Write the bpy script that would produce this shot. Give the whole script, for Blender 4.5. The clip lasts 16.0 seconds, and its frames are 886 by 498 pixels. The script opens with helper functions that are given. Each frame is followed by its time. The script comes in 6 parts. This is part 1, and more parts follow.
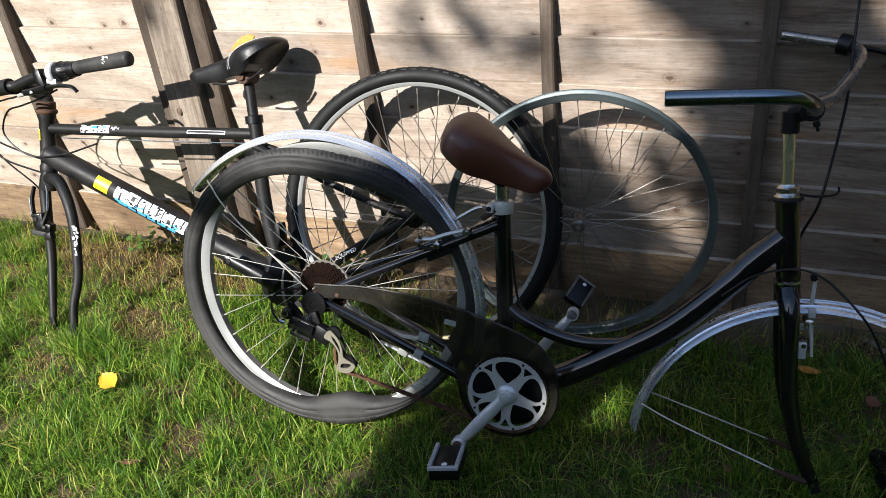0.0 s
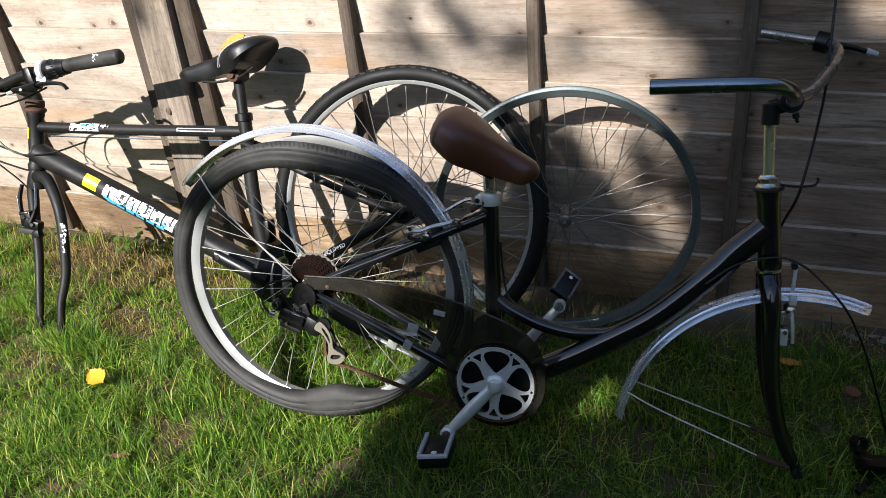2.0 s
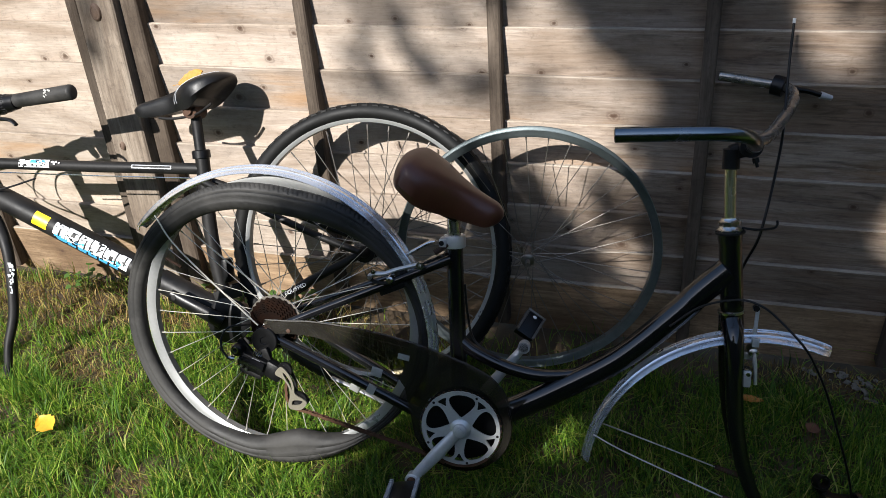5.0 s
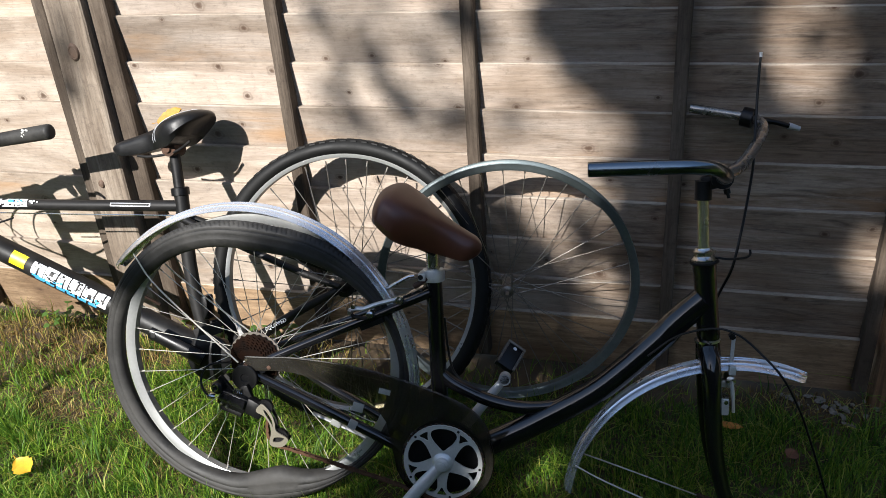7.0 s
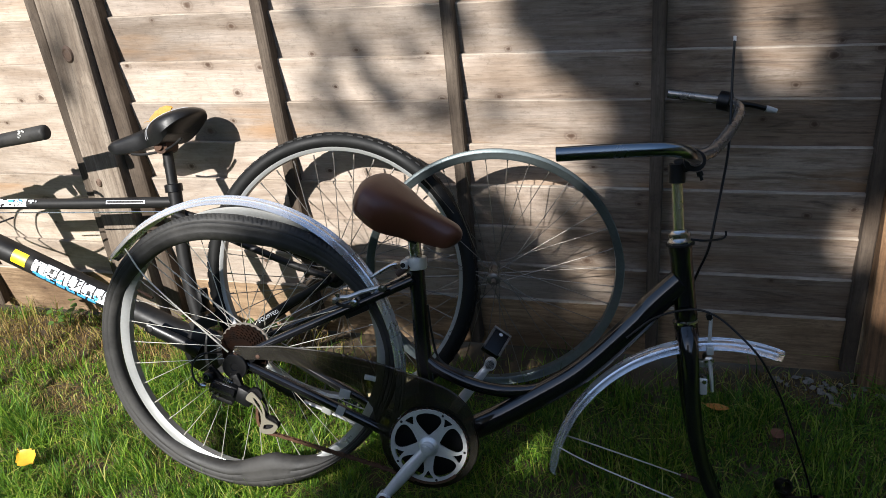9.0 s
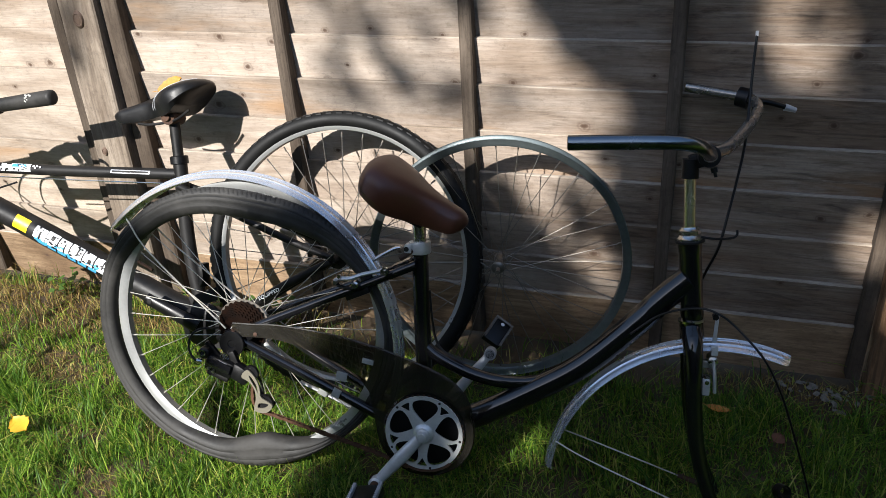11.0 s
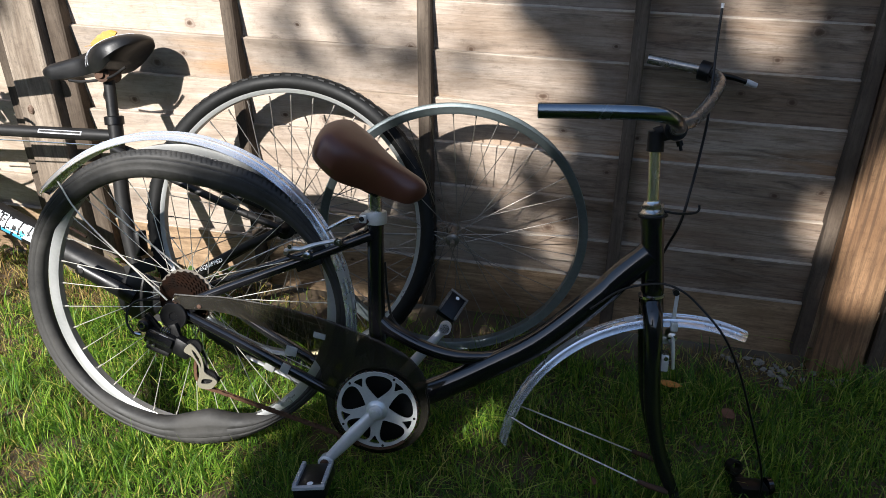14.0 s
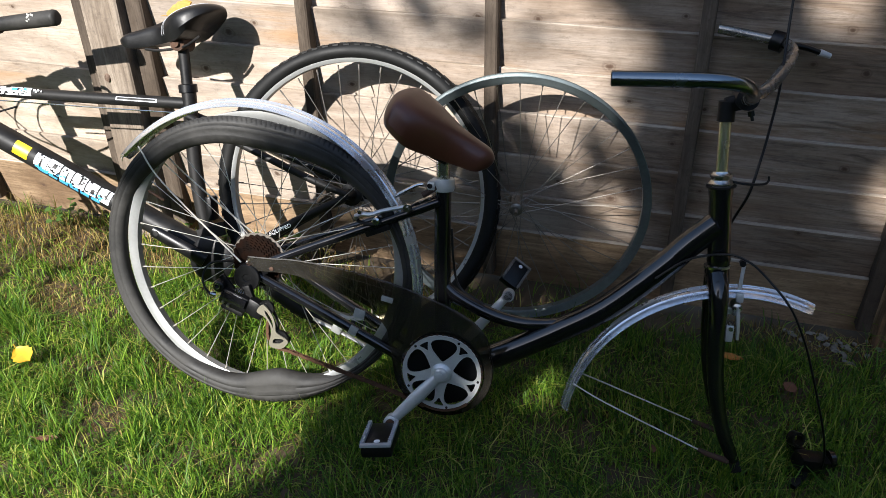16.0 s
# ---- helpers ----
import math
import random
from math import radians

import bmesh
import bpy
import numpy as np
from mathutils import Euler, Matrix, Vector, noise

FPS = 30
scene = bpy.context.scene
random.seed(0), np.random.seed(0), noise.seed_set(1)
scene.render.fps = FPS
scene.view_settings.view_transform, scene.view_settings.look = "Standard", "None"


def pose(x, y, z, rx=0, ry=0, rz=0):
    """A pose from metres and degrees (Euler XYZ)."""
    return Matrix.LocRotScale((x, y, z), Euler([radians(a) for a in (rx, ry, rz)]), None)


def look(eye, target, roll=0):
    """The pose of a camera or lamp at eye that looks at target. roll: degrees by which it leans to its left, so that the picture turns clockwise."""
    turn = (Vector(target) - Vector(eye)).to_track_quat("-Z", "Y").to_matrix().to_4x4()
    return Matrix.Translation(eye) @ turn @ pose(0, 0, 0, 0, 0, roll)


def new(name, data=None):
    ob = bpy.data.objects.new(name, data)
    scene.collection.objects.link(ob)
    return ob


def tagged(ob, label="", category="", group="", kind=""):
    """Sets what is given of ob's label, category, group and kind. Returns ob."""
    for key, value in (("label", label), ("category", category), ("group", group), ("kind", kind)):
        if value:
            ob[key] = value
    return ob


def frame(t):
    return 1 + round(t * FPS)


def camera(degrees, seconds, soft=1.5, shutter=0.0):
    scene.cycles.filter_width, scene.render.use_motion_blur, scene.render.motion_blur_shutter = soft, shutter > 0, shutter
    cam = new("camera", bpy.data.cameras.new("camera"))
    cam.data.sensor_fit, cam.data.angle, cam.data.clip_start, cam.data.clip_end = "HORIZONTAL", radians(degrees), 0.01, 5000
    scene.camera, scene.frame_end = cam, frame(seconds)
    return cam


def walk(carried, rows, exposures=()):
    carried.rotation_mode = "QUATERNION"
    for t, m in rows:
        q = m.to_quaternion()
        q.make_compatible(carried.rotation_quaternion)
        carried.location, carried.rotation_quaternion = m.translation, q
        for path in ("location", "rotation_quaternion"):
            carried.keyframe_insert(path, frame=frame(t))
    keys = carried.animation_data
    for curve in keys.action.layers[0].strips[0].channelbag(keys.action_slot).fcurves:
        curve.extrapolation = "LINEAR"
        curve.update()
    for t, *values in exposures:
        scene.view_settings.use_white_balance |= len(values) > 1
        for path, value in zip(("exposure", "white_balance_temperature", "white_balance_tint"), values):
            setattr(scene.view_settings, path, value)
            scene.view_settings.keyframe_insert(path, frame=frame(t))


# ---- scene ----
cam = camera(57.5, 16.0, soft=0.85)
PATH = [
    (0, (0.419, -1.632, 1.194), (-0.279, -0.077, 0.148), -6.5),
    (0.5, (0.418, -1.655, 1.177), (-0.205, -0.053, 0.155), -6.0),
    (1, (0.414, -1.665, 1.174), (-0.205, -0.062, 0.151), -7.1),
    (1.5, (0.411, -1.673, 1.171), (-0.236, -0.077, 0.153), -7.0),
    (2, (0.42, -1.677, 1.169), (-0.242, -0.087, 0.151), -5.7),
    (2.5, (0.42, -1.672, 1.169), (-0.219, -0.061, 0.172), -5.8),
    (3, (0.423, -1.683, 1.171), (-0.223, -0.035, 0.239), -5.3),
    (3.5, (0.419, -1.666, 1.192), (-0.176, -0.019, 0.227), -4.7),
    (4, (0.409, -1.656, 1.188), (-0.171, -0.016, 0.2), -4.2),
    (4.2, (0.404, -1.653, 1.19), (-0.183, -0.015, 0.205), -4.0),
    (6.5, (0.396, -1.646, 1.205), (-0.112, 0.028, 0.235), -4.7),
    (7, (0.407, -1.651, 1.211), (-0.122, 0.043, 0.288), -4.4),
    (7.5, (0.438, -1.654, 1.202), (-0.062, 0.048, 0.279), -2.9),
    (8, (0.467, -1.656, 1.198), (-0.049, 0.022, 0.239), -3.6),
    (8.5, (0.476, -1.671, 1.207), (-0.061, 0.018, 0.279), -5.6),
    (9, (0.479, -1.666, 1.204), (-0.089, 0.013, 0.278), -6.2),
    (11.3, (0.475, -1.644, 1.189), (-0.093, 0.014, 0.225), -3.2),
    (11.5, (0.467, -1.645, 1.197), (-0.079, 0.006, 0.21), -2.8),
    (12, (0.459, -1.645, 1.199), (-0.062, 0.021, 0.224), -2.4),
    (12.5, (0.445, -1.64, 1.197), (-0.062, 0.007, 0.183), -1.9),
    (13, (0.412, -1.594, 1.18), (0.006, 0.077, 0.159), -1.0),
    (13.5, (0.408, -1.601, 1.172), (0.011, 0.083, 0.168), -0.7),
    (14, (0.42, -1.614, 1.16), (0.005, 0.059, 0.146), -0.2),
    (14.5, (0.42, -1.638, 1.163), (-0.067, 0.006, 0.134), -0.8),
    (15, (0.414, -1.646, 1.159), (-0.093, -0.01, 0.127), -0.9),
    (15.5, (0.4, -1.652, 1.158), (-0.12, -0.025, 0.117), -1.2),
    (16, (0.395, -1.652, 1.161), (-0.125, -0.041, 0.096), -1.3),
]
EXPOSURES = [(0, 1.41), (2, 1.40), (3.5, 1.24), (4, 1.22), (6.5, 1.25), (7, 1.30), (8, 1.22), (9, 1.30), (11.5, 1.24), (12.5, 1.17), (13, 1.17), (13.5, 1.47), (14, 1.49), (15.5, 1.53), (16, 1.48)]
walk(cam, [(t, look(eye, target, roll)) for t, eye, target, roll in PATH], EXPOSURES)

SUN = Vector((0.25, 1.0, -0.77)).normalized()

world = bpy.data.worlds.new("sky")
scene.world = world
world.use_nodes = True
sky = world.node_tree.nodes.new("ShaderNodeTexSky")
sky.sky_type, sky.sun_disc = "NISHITA", False
sky.dust_density, sky.air_density = 0.5, 1.0
sky.sun_elevation, sky.sun_rotation = math.asin(-SUN.z), math.atan2(-SUN.x, -SUN.y)
world.node_tree.links.new(sky.outputs[0], world.node_tree.nodes["Background"].inputs[0])
world.node_tree.nodes["Background"].inputs[1].default_value = 0.100
lamp = bpy.data.lights.new("sun", "SUN")
lamp.energy, lamp.angle, lamp.color = 5.0, radians(0.55), (1.0, 0.975, 0.935)
sun = new("sun", lamp)
sun.matrix_world = look(-20 * SUN, (0, 0, 0))


# ---- materials ----
def ramp(nt, socket, stops):
    n = nt.nodes.new("ShaderNodeValToRGB")
    e = n.color_ramp.elements
    while len(e) < len(stops):
        e.new(0.5)
    for k, (p, c) in enumerate(stops):
        e[k].position, e[k].color = p, (*c, 1) if len(c) == 3 else c
    nt.links.new(socket, n.inputs[0])
    return n.outputs[0]


def grey(v):
    return (v, v, v)


def noise_at(nt, scale, detail=4.0, stretch=(1, 1, 1), rough=0.55, distort=0.0, coord="Object"):
    tc = nt.nodes.new("ShaderNodeTexCoord")
    mp = nt.nodes.new("ShaderNodeMapping")
    mp.inputs["Scale"].default_value = stretch
    nt.links.new(tc.outputs[coord], mp.inputs[0])
    n = nt.nodes.new("ShaderNodeTexNoise")
    n.inputs["Scale"].default_value, n.inputs["Detail"].default_value = scale, detail
    n.inputs["Roughness"].default_value, n.inputs["Distortion"].default_value = rough, distort
    nt.links.new(mp.outputs[0], n.inputs["Vector"])
    return n.outputs["Fac"]


def mixed(nt, fac, a, b, mode="MIX"):
    n = nt.nodes.new("ShaderNodeMix")
    n.data_type, n.blend_type = "RGBA", mode
    for sock, val in ((n.inputs[0], fac), (n.inputs[6], a), (n.inputs[7], b)):
        if isinstance(val, (int, float)):
            sock.default_value = val
        elif isinstance(val, tuple):
            sock.default_value = (*val, 1)
        else:
            nt.links.new(val, sock)
    return n.outputs[2]


def bumped(nt, bsdf, fac, strength, distance=0.002):
    b = nt.nodes.new("ShaderNodeBump")
    b.inputs["Strength"].default_value, b.inputs["Distance"].default_value = strength, distance
    nt.links.new(fac, b.inputs["Height"])
    nt.links.new(b.outputs[0], bsdf.inputs["Normal"])


def surface(name, base, worn, rough=(0.3, 0.6), metal=0.0, scale=30, wear=0.6, bump=0.15, coat=0.0, spots=None, spot_at=0.68, spec=0.5):
    """A worn surface: two colours mixed at two scales, uneven gloss, fine relief, and spots of rust or dirt if given."""
    m = bpy.data.materials.new(name)
    m.use_nodes = True
    nt = m.node_tree
    b = nt.nodes["Principled BSDF"]
    big, fine = noise_at(nt, scale, 6), noise_at(nt, scale * 9, 3)
    mask = ramp(nt, big, [(0.35, grey(0.0)), (0.75, grey(wear))])
    col = mixed(nt, mask, base, worn)
    col = mixed(nt, ramp(nt, fine, [(0.3, grey(0.0)), (0.7, grey(0.25))]), col, worn)
    if spots:
        col = mixed(nt, ramp(nt, noise_at(nt, scale * 2.3, 8, rough=0.7), [(spot_at, grey(0)), (spot_at + 0.06, grey(1))]), col, spots)
    nt.links.new(col, b.inputs["Base Color"])
    nt.links.new(ramp(nt, big, [(0.3, grey(rough[0])), (0.75, grey(rough[1]))]), b.inputs["Roughness"])
    b.inputs["Metallic"].default_value = metal
    b.inputs["Specular IOR Level"].default_value = spec
    b.inputs["Coat Weight"].default_value = coat
    b.inputs["Coat Roughness"].default_value = 0.08
    bumped(nt, b, fine, bump, 0.0006)
    return m


def timber(name, pale, mid, dark, grain_axis, tint=0.35, knots=True, fibres=0.6, mildew=0.0, rings=0.0, dark_end=False):
    """Weathered rough-sawn softwood: long grain, knots, grey and brown staining, a tone of its own for each piece."""
    m = bpy.data.materials.new(name)
    m.use_nodes = True
    nt = m.node_tree
    b = nt.nodes["Principled BSDF"]
    tc = nt.nodes.new("ShaderNodeTexCoord")
    info = nt.nodes.new("ShaderNodeObjectInfo")
    push = nt.nodes.new("ShaderNodeVectorMath")
    push.operation = "MULTIPLY_ADD"
    comb = nt.nodes.new("ShaderNodeCombineXYZ")
    for k in range(3):
        nt.links.new(info.outputs["Random"], comb.inputs[k])
    nt.links.new(comb.outputs[0], push.inputs[0])
    push.inputs[1].default_value = (17, 5, 11)
    nt.links.new(tc.outputs["Object"], push.inputs[2])

    def field(scale, stretch, detail=6, rough=0.6, distort=0.0):
        mp = nt.nodes.new("ShaderNodeMapping")
        mp.inputs["Scale"].default_value = stretch
        nt.links.new(push.outputs[0], mp.inputs[0])
        n = nt.nodes.new("ShaderNodeTexNoise")
        n.inputs["Scale"].default_value, n.inputs["Detail"].default_value = scale, detail
        n.inputs["Roughness"].default_value, n.inputs["Distortion"].default_value = rough, distort
        nt.links.new(mp.outputs[0], n.inputs["Vector"])
        return n.outputs["Fac"]

    st = [1.0, 1.0, 1.0]
    st[grain_axis] = 0.045
    fibre = field(150, tuple(st), 6, 0.7)
    st2 = [1.0, 1.0, 1.0]
    st2[grain_axis] = 0.12
    streak = field(30, tuple(st2), 6, 0.65, 0.8)
    blotch = field(5, (1, 1, 1), 5, 0.6)
    col = mixed(nt, ramp(nt, streak, [(0.36, grey(0)), (0.64, grey(1))]), pale, mid)
    col = mixed(nt, ramp(nt, fibre, [(0.42, grey(0)), (0.70, grey(fibres))]), col, dark)
    col = mixed(nt, ramp(nt, blotch, [(0.42, grey(0)), (0.70, grey(0.55))]), col, (mid[0] * 0.62, mid[1] * 0.60, mid[2] * 0.60))
    st3 = [1.0, 1.0, 1.0]
    st3[grain_axis] = 0.22
    cloud = field(9, tuple(st3), 5, 0.62, 0.6)
    col = mixed(nt, ramp(nt, cloud, [(0.49, grey(0)), (0.64, grey(0.75))]), col, (mid[0] * 0.55, mid[1] * 0.50, mid[2] * 0.46))
    lines = field(70, tuple(st2), 4, 0.75, 1.5)
    col = mixed(nt, ramp(nt, lines, [(0.52, grey(0)), (0.58, grey(fibres * 0.75)), (0.66, grey(0))]), col, dark)
    hair = field(520, tuple(st), 3, 0.6)
    col = mixed(nt, 1.0, col, ramp(nt, hair, [(0.35, grey(0.91)), (0.65, grey(1.04))]), "MULTIPLY")
    speck = field(75, (0.7, 1, 1), 5, 0.75)
    col = mixed(nt, 1.0, col, ramp(nt, speck, [(0.30, grey(0.74)), (0.46, grey(1.0)), (0.72, grey(1.07))]), "MULTIPLY")
    tone = ramp(nt, info.outputs["Random"], [(0, grey(1.0 - tint)), (1, grey(1.0 + tint * 0.2))])
    col = mixed(nt, 1.0, col, tone, "MULTIPLY")
    if mildew:
        st4 = [1.0, 1.0, 1.0]
        st4[grain_axis] = 0.4
        spread = field(2.6, tuple(st4), 7, 0.68, 0.5)
        soot = mixed(nt, 1.0, ramp(nt, spread, [(0.46, grey(0)), (0.66, grey(mildew))]), ramp(nt, field(26, tuple(st3), 5, 0.7), [(0.36, grey(0.35)), (0.62, grey(1))]), "MULTIPLY")
        col = mixed(nt, soot, col, (0.085, 0.066, 0.052))
        if dark_end:
            # towards the panel's right end the boards turn darker, browner and more streaked
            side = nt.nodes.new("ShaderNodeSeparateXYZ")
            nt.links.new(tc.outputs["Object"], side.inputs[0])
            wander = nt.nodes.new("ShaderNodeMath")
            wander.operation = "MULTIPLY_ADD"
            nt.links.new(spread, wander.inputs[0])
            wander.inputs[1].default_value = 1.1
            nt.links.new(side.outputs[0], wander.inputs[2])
            end_mask = ramp(nt, wander.outputs[0], [(0.45, grey(0)), (1.0, grey(1))])
            col = mixed(nt, mixed(nt, 1.0, end_mask, ramp(nt, streak, [(0.40, grey(0.28)), (0.60, grey(0.66))]), "MULTIPLY"), col, (0.155, 0.100, 0.064))
            crack = mixed(nt, 1.0, end_mask, ramp(nt, field(44, tuple(st2), 5, 0.7, 1.2), [(0.50, grey(0)), (0.70, grey(0.75))]), "MULTIPLY")
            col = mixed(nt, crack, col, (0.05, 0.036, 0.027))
            ridge = mixed(nt, end_mask, (1.0, 1.0, 1.0), ramp(nt, field(210, tuple(st), 5, 0.7), [(0.36, grey(0.76)), (0.5, grey(1.0)), (0.66, grey(1.16))]))
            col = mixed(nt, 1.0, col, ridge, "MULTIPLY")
        resin = mixed(nt, 1.0, ramp(nt, field(6.5, tuple(st3), 3, 0.5), [(0.60, grey(0)), (0.72, grey(0.45))]), ramp(nt, streak, [(0.42, grey(0.2)), (0.6, grey(1))]), "MULTIPLY")
        col = mixed(nt, resin, col, (0.40, 0.215, 0.085))
    if rings:
        sq = [1.0, 1.0, 1.0]
        sq[grain_axis] = 0.07
        mp = nt.nodes.new("ShaderNodeMapping")
        mp.inputs["Scale"].default_value = tuple(sq)
        nt.links.new(push.outputs[0], mp.inputs[0])
        wv = nt.nodes.new("ShaderNodeTexWave")
        wv.wave_type, wv.bands_direction = "BANDS", "X"
        wv.inputs["Scale"].default_value, wv.inputs["Distortion"].default_value = 17, 9.0
        wv.inputs["Detail"].default_value, wv.inputs["Detail Scale"].default_value = 3.0, 0.8
        nt.links.new(mp.outputs[0], wv.inputs["Vector"])
        band = mixed(nt, 1.0, ramp(nt, wv.outputs["Fac"], [(0.55, grey(0)), (0.9, grey(rings))]), ramp(nt, streak, [(0.38, grey(0.25)), (0.6, grey(1))]), "MULTIPLY")
        col = mixed(nt, band, col, dark)
    relief = fibre
    if knots:
        sep = nt.nodes.new("ShaderNodeSeparateXYZ")
        nt.links.new(push.outputs[0], sep.inputs[0])
        flat = nt.nodes.new("ShaderNodeCombineXYZ")
        nt.links.new(sep.outputs[0], flat.inputs[0])
        nt.links.new(sep.outputs[2], flat.inputs[1])
        mp = nt.nodes.new("ShaderNodeMapping")
        mp.inputs["Scale"].default_value = (9.0, 11.0, 1.0) if grain_axis == 0 else (11.0, 4.0, 1.0)
        nt.links.new(flat.outputs[0], mp.inputs[0])
        wob = nt.nodes.new("ShaderNodeTexNoise")
        wob.inputs["Scale"].default_value = 7
        nt.links.new(mp.outputs[0], wob.inputs["Vector"])
        vo = nt.nodes.new("ShaderNodeTexVoronoi")
        vo.voronoi_dimensions = "2D"
        vo.inputs["Scale"].default_value, vo.inputs["Randomness"].default_value = 1.0, 0.95
        nt.links.new(mp.outputs[0], vo.inputs["Vector"])
        add = nt.nodes.new("ShaderNodeMath")
        add.operation = "MULTIPLY_ADD"
        nt.links.new(wob.outputs["Fac"], add.inputs[0])
        add.inputs[1].default_value = 0.085
        girth = nt.nodes.new("ShaderNodeMath")
        girth.operation = "MULTIPLY"
        nt.links.new(ramp(nt, vo.outputs["Color"], [(0.50, grey(0.42)), (0.62, grey(0.72)), (0.8, grey(1.15))]), girth.inputs[0])
        nt.links.new(vo.outputs["Distance"], girth.inputs[1])
        nt.links.new(girth.outputs[0], add.inputs[2])
        kf = ramp(nt, add.outputs[0], [(0.058, grey(0.96)), (0.080, grey(0.75)), (0.098, grey(0.25)), (0.116, grey(0.45)), (0.142, grey(0.12)), (0.30, grey(0.0))])
        keep = ramp(nt, vo.outputs["Color"], [(0.52, grey(0)), (0.56, grey(1))])
        kf2 = mixed(nt, 1.0, kf, keep, "MULTIPLY")
        col = mixed(nt, kf2, col, (0.07, 0.042, 0.028))
    nt.links.new(col, b.inputs["Base Color"])
    b.inputs["Roughness"].default_value = 0.85
    b.inputs["Specular IOR Level"].default_value = 0.25
    bumped(nt, b, relief, 0.8, 0.0016)
    return m


def leafy(name, stops, rough=0.45, through_share=0.35, patch=None, spec=0.5):
    """Thin leaves and blades: each has a tone of its own, and lets some light through."""
    m = bpy.data.materials.new(name)
    m.use_nodes = True
    nt = m.node_tree
    b = nt.nodes["Principled BSDF"]
    geo = nt.nodes.new("ShaderNodeNewGeometry")
    col = ramp(nt, geo.outputs["Random Per Island"], stops)
    if patch:
        col = mixed(nt, ramp(nt, noise_at(nt, 5, 4), [(0.42, grey(0)), (0.62, grey(0.8))]), col, patch)
    nt.links.new(col, b.inputs["Base Color"])
    b.inputs["Roughness"].default_value = rough
    b.inputs["Specular IOR Level"].default_value = spec
    tr = nt.nodes.new("ShaderNodeBsdfTranslucent")
    nt.links.new(col, tr.inputs[0])
    mx = nt.nodes.new("ShaderNodeMixShader")
    mx.inputs[0].default_value = through_share
    nt.links.new(b.outputs[0], mx.inputs[1])
    nt.links.new(tr.outputs[0], mx.inputs[2])
    nt.links.new(mx.outputs[0], nt.nodes["Material Output"].inputs[0])
    return m


BOARD = timber("weathered_board", (0.490, 0.416, 0.352), (0.420, 0.345, 0.278), (0.13, 0.094, 0.068), 0, tint=0.34, fibres=0.17, mildew=0.8, dark_end=True)
# paler boards with less mildew and no darker end, for the left panel
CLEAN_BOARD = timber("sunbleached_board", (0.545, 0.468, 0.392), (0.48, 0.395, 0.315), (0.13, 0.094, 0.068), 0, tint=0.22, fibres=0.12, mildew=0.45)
EDGE = timber("bleached_board_edge", (0.44, 0.385, 0.32), (0.31, 0.255, 0.20), (0.13, 0.10, 0.07), 0, tint=0.15, knots=False, fibres=0.5)
LOW_BOARD = timber("damp_board", (0.42, 0.295, 0.185), (0.27, 0.18, 0.108), (0.11, 0.07, 0.042), 0)
BATTEN = timber("weathered_batten", (0.155, 0.122, 0.094), (0.092, 0.070, 0.052), (0.035, 0.025, 0.018), 2, knots=False, fibres=0.5)
KNOT = surface("timber_knot", (0.075, 0.045, 0.03), (0.15, 0.10, 0.07), (0.7, 0.9), 0, 60, 0.7, 0.6)
POST = timber("weathered_post", (0.29, 0.24, 0.19), (0.185, 0.148, 0.115), (0.06, 0.045, 0.035), 2, tint=0.1, fibres=0.4, rings=0.25)
WARM_POST = timber("red_brown_post", (0.34, 0.205, 0.11), (0.20, 0.115, 0.062), (0.07, 0.040, 0.023), 2, tint=0.1, fibres=0.55, rings=0.85)
SOIL = surface("soil", (0.030, 0.020, 0.010), (0.085, 0.054, 0.026), (0.9, 1.0), 0, 14, 0.8, 0.8)
GRASS = leafy("grass_blade", [(0.0, (0.026, 0.066, 0.009)), (0.3, (0.060, 0.138, 0.014)), (0.65, (0.128, 0.245, 0.022)), (0.86, (0.245, 0.345, 0.038)), (1.0, (0.42, 0.37, 0.11))], 0.48, 0.46, spec=0.28)
STRAW = leafy("dry_grass_blade", [(0.0, (0.10, 0.060, 0.020)), (0.4, (0.21, 0.142, 0.052)), (0.75, (0.34, 0.26, 0.105)), (1.0, (0.16, 0.18, 0.02))], 0.8, 0.25, spec=0.1)
WEED = leafy("weed_leaf", [(0.0, (0.05, 0.12, 0.02)), (1.0, (0.10, 0.19, 0.04))], 0.45, 0.35)
CANOPY = leafy("tree_leaf", [(0.0, (0.03, 0.07, 0.015)), (1.0, (0.07, 0.12, 0.025))], 0.5, 0.12)
BARK = surface("bark", (0.09, 0.065, 0.045), (0.16, 0.13, 0.10), (0.85, 1.0), 0, 12, 0.8, 1.0)
YELLOW_LEAF = surface("yellow_leaf", (0.52, 0.30, 0.012), (0.40, 0.18, 0.012), (0.5, 0.7), 0, 60, 0.6, 0.5)
ORANGE_LEAF = surface("orange_leaf", (0.42, 0.17, 0.02), (0.30, 0.10, 0.02), (0.5, 0.7), 0, 60, 0.6, 0.5)
DRY_LEAF = surface("dry_yellow_leaf", (0.40, 0.21, 0.03), (0.24, 0.10, 0.02), (0.6, 0.8), 0, 90, 0.8, 0.6)
BROWN_LEAF = surface("brown_leaf", (0.14, 0.055, 0.028), (0.08, 0.035, 0.02), (0.6, 0.8), 0, 60, 0.6, 0.5)
RUBBLE = surface("rubble", (0.20, 0.18, 0.15), (0.075, 0.064, 0.05), (0.8, 1.0), 0, 40, 0.7, 0.8)
BLACK = surface("gloss_black_paint", (0.004, 0.004, 0.005), (0.009, 0.009, 0.010), (0.07, 0.16), 0, 18, 0.5, 0.015, 0.25, spec=0.5)
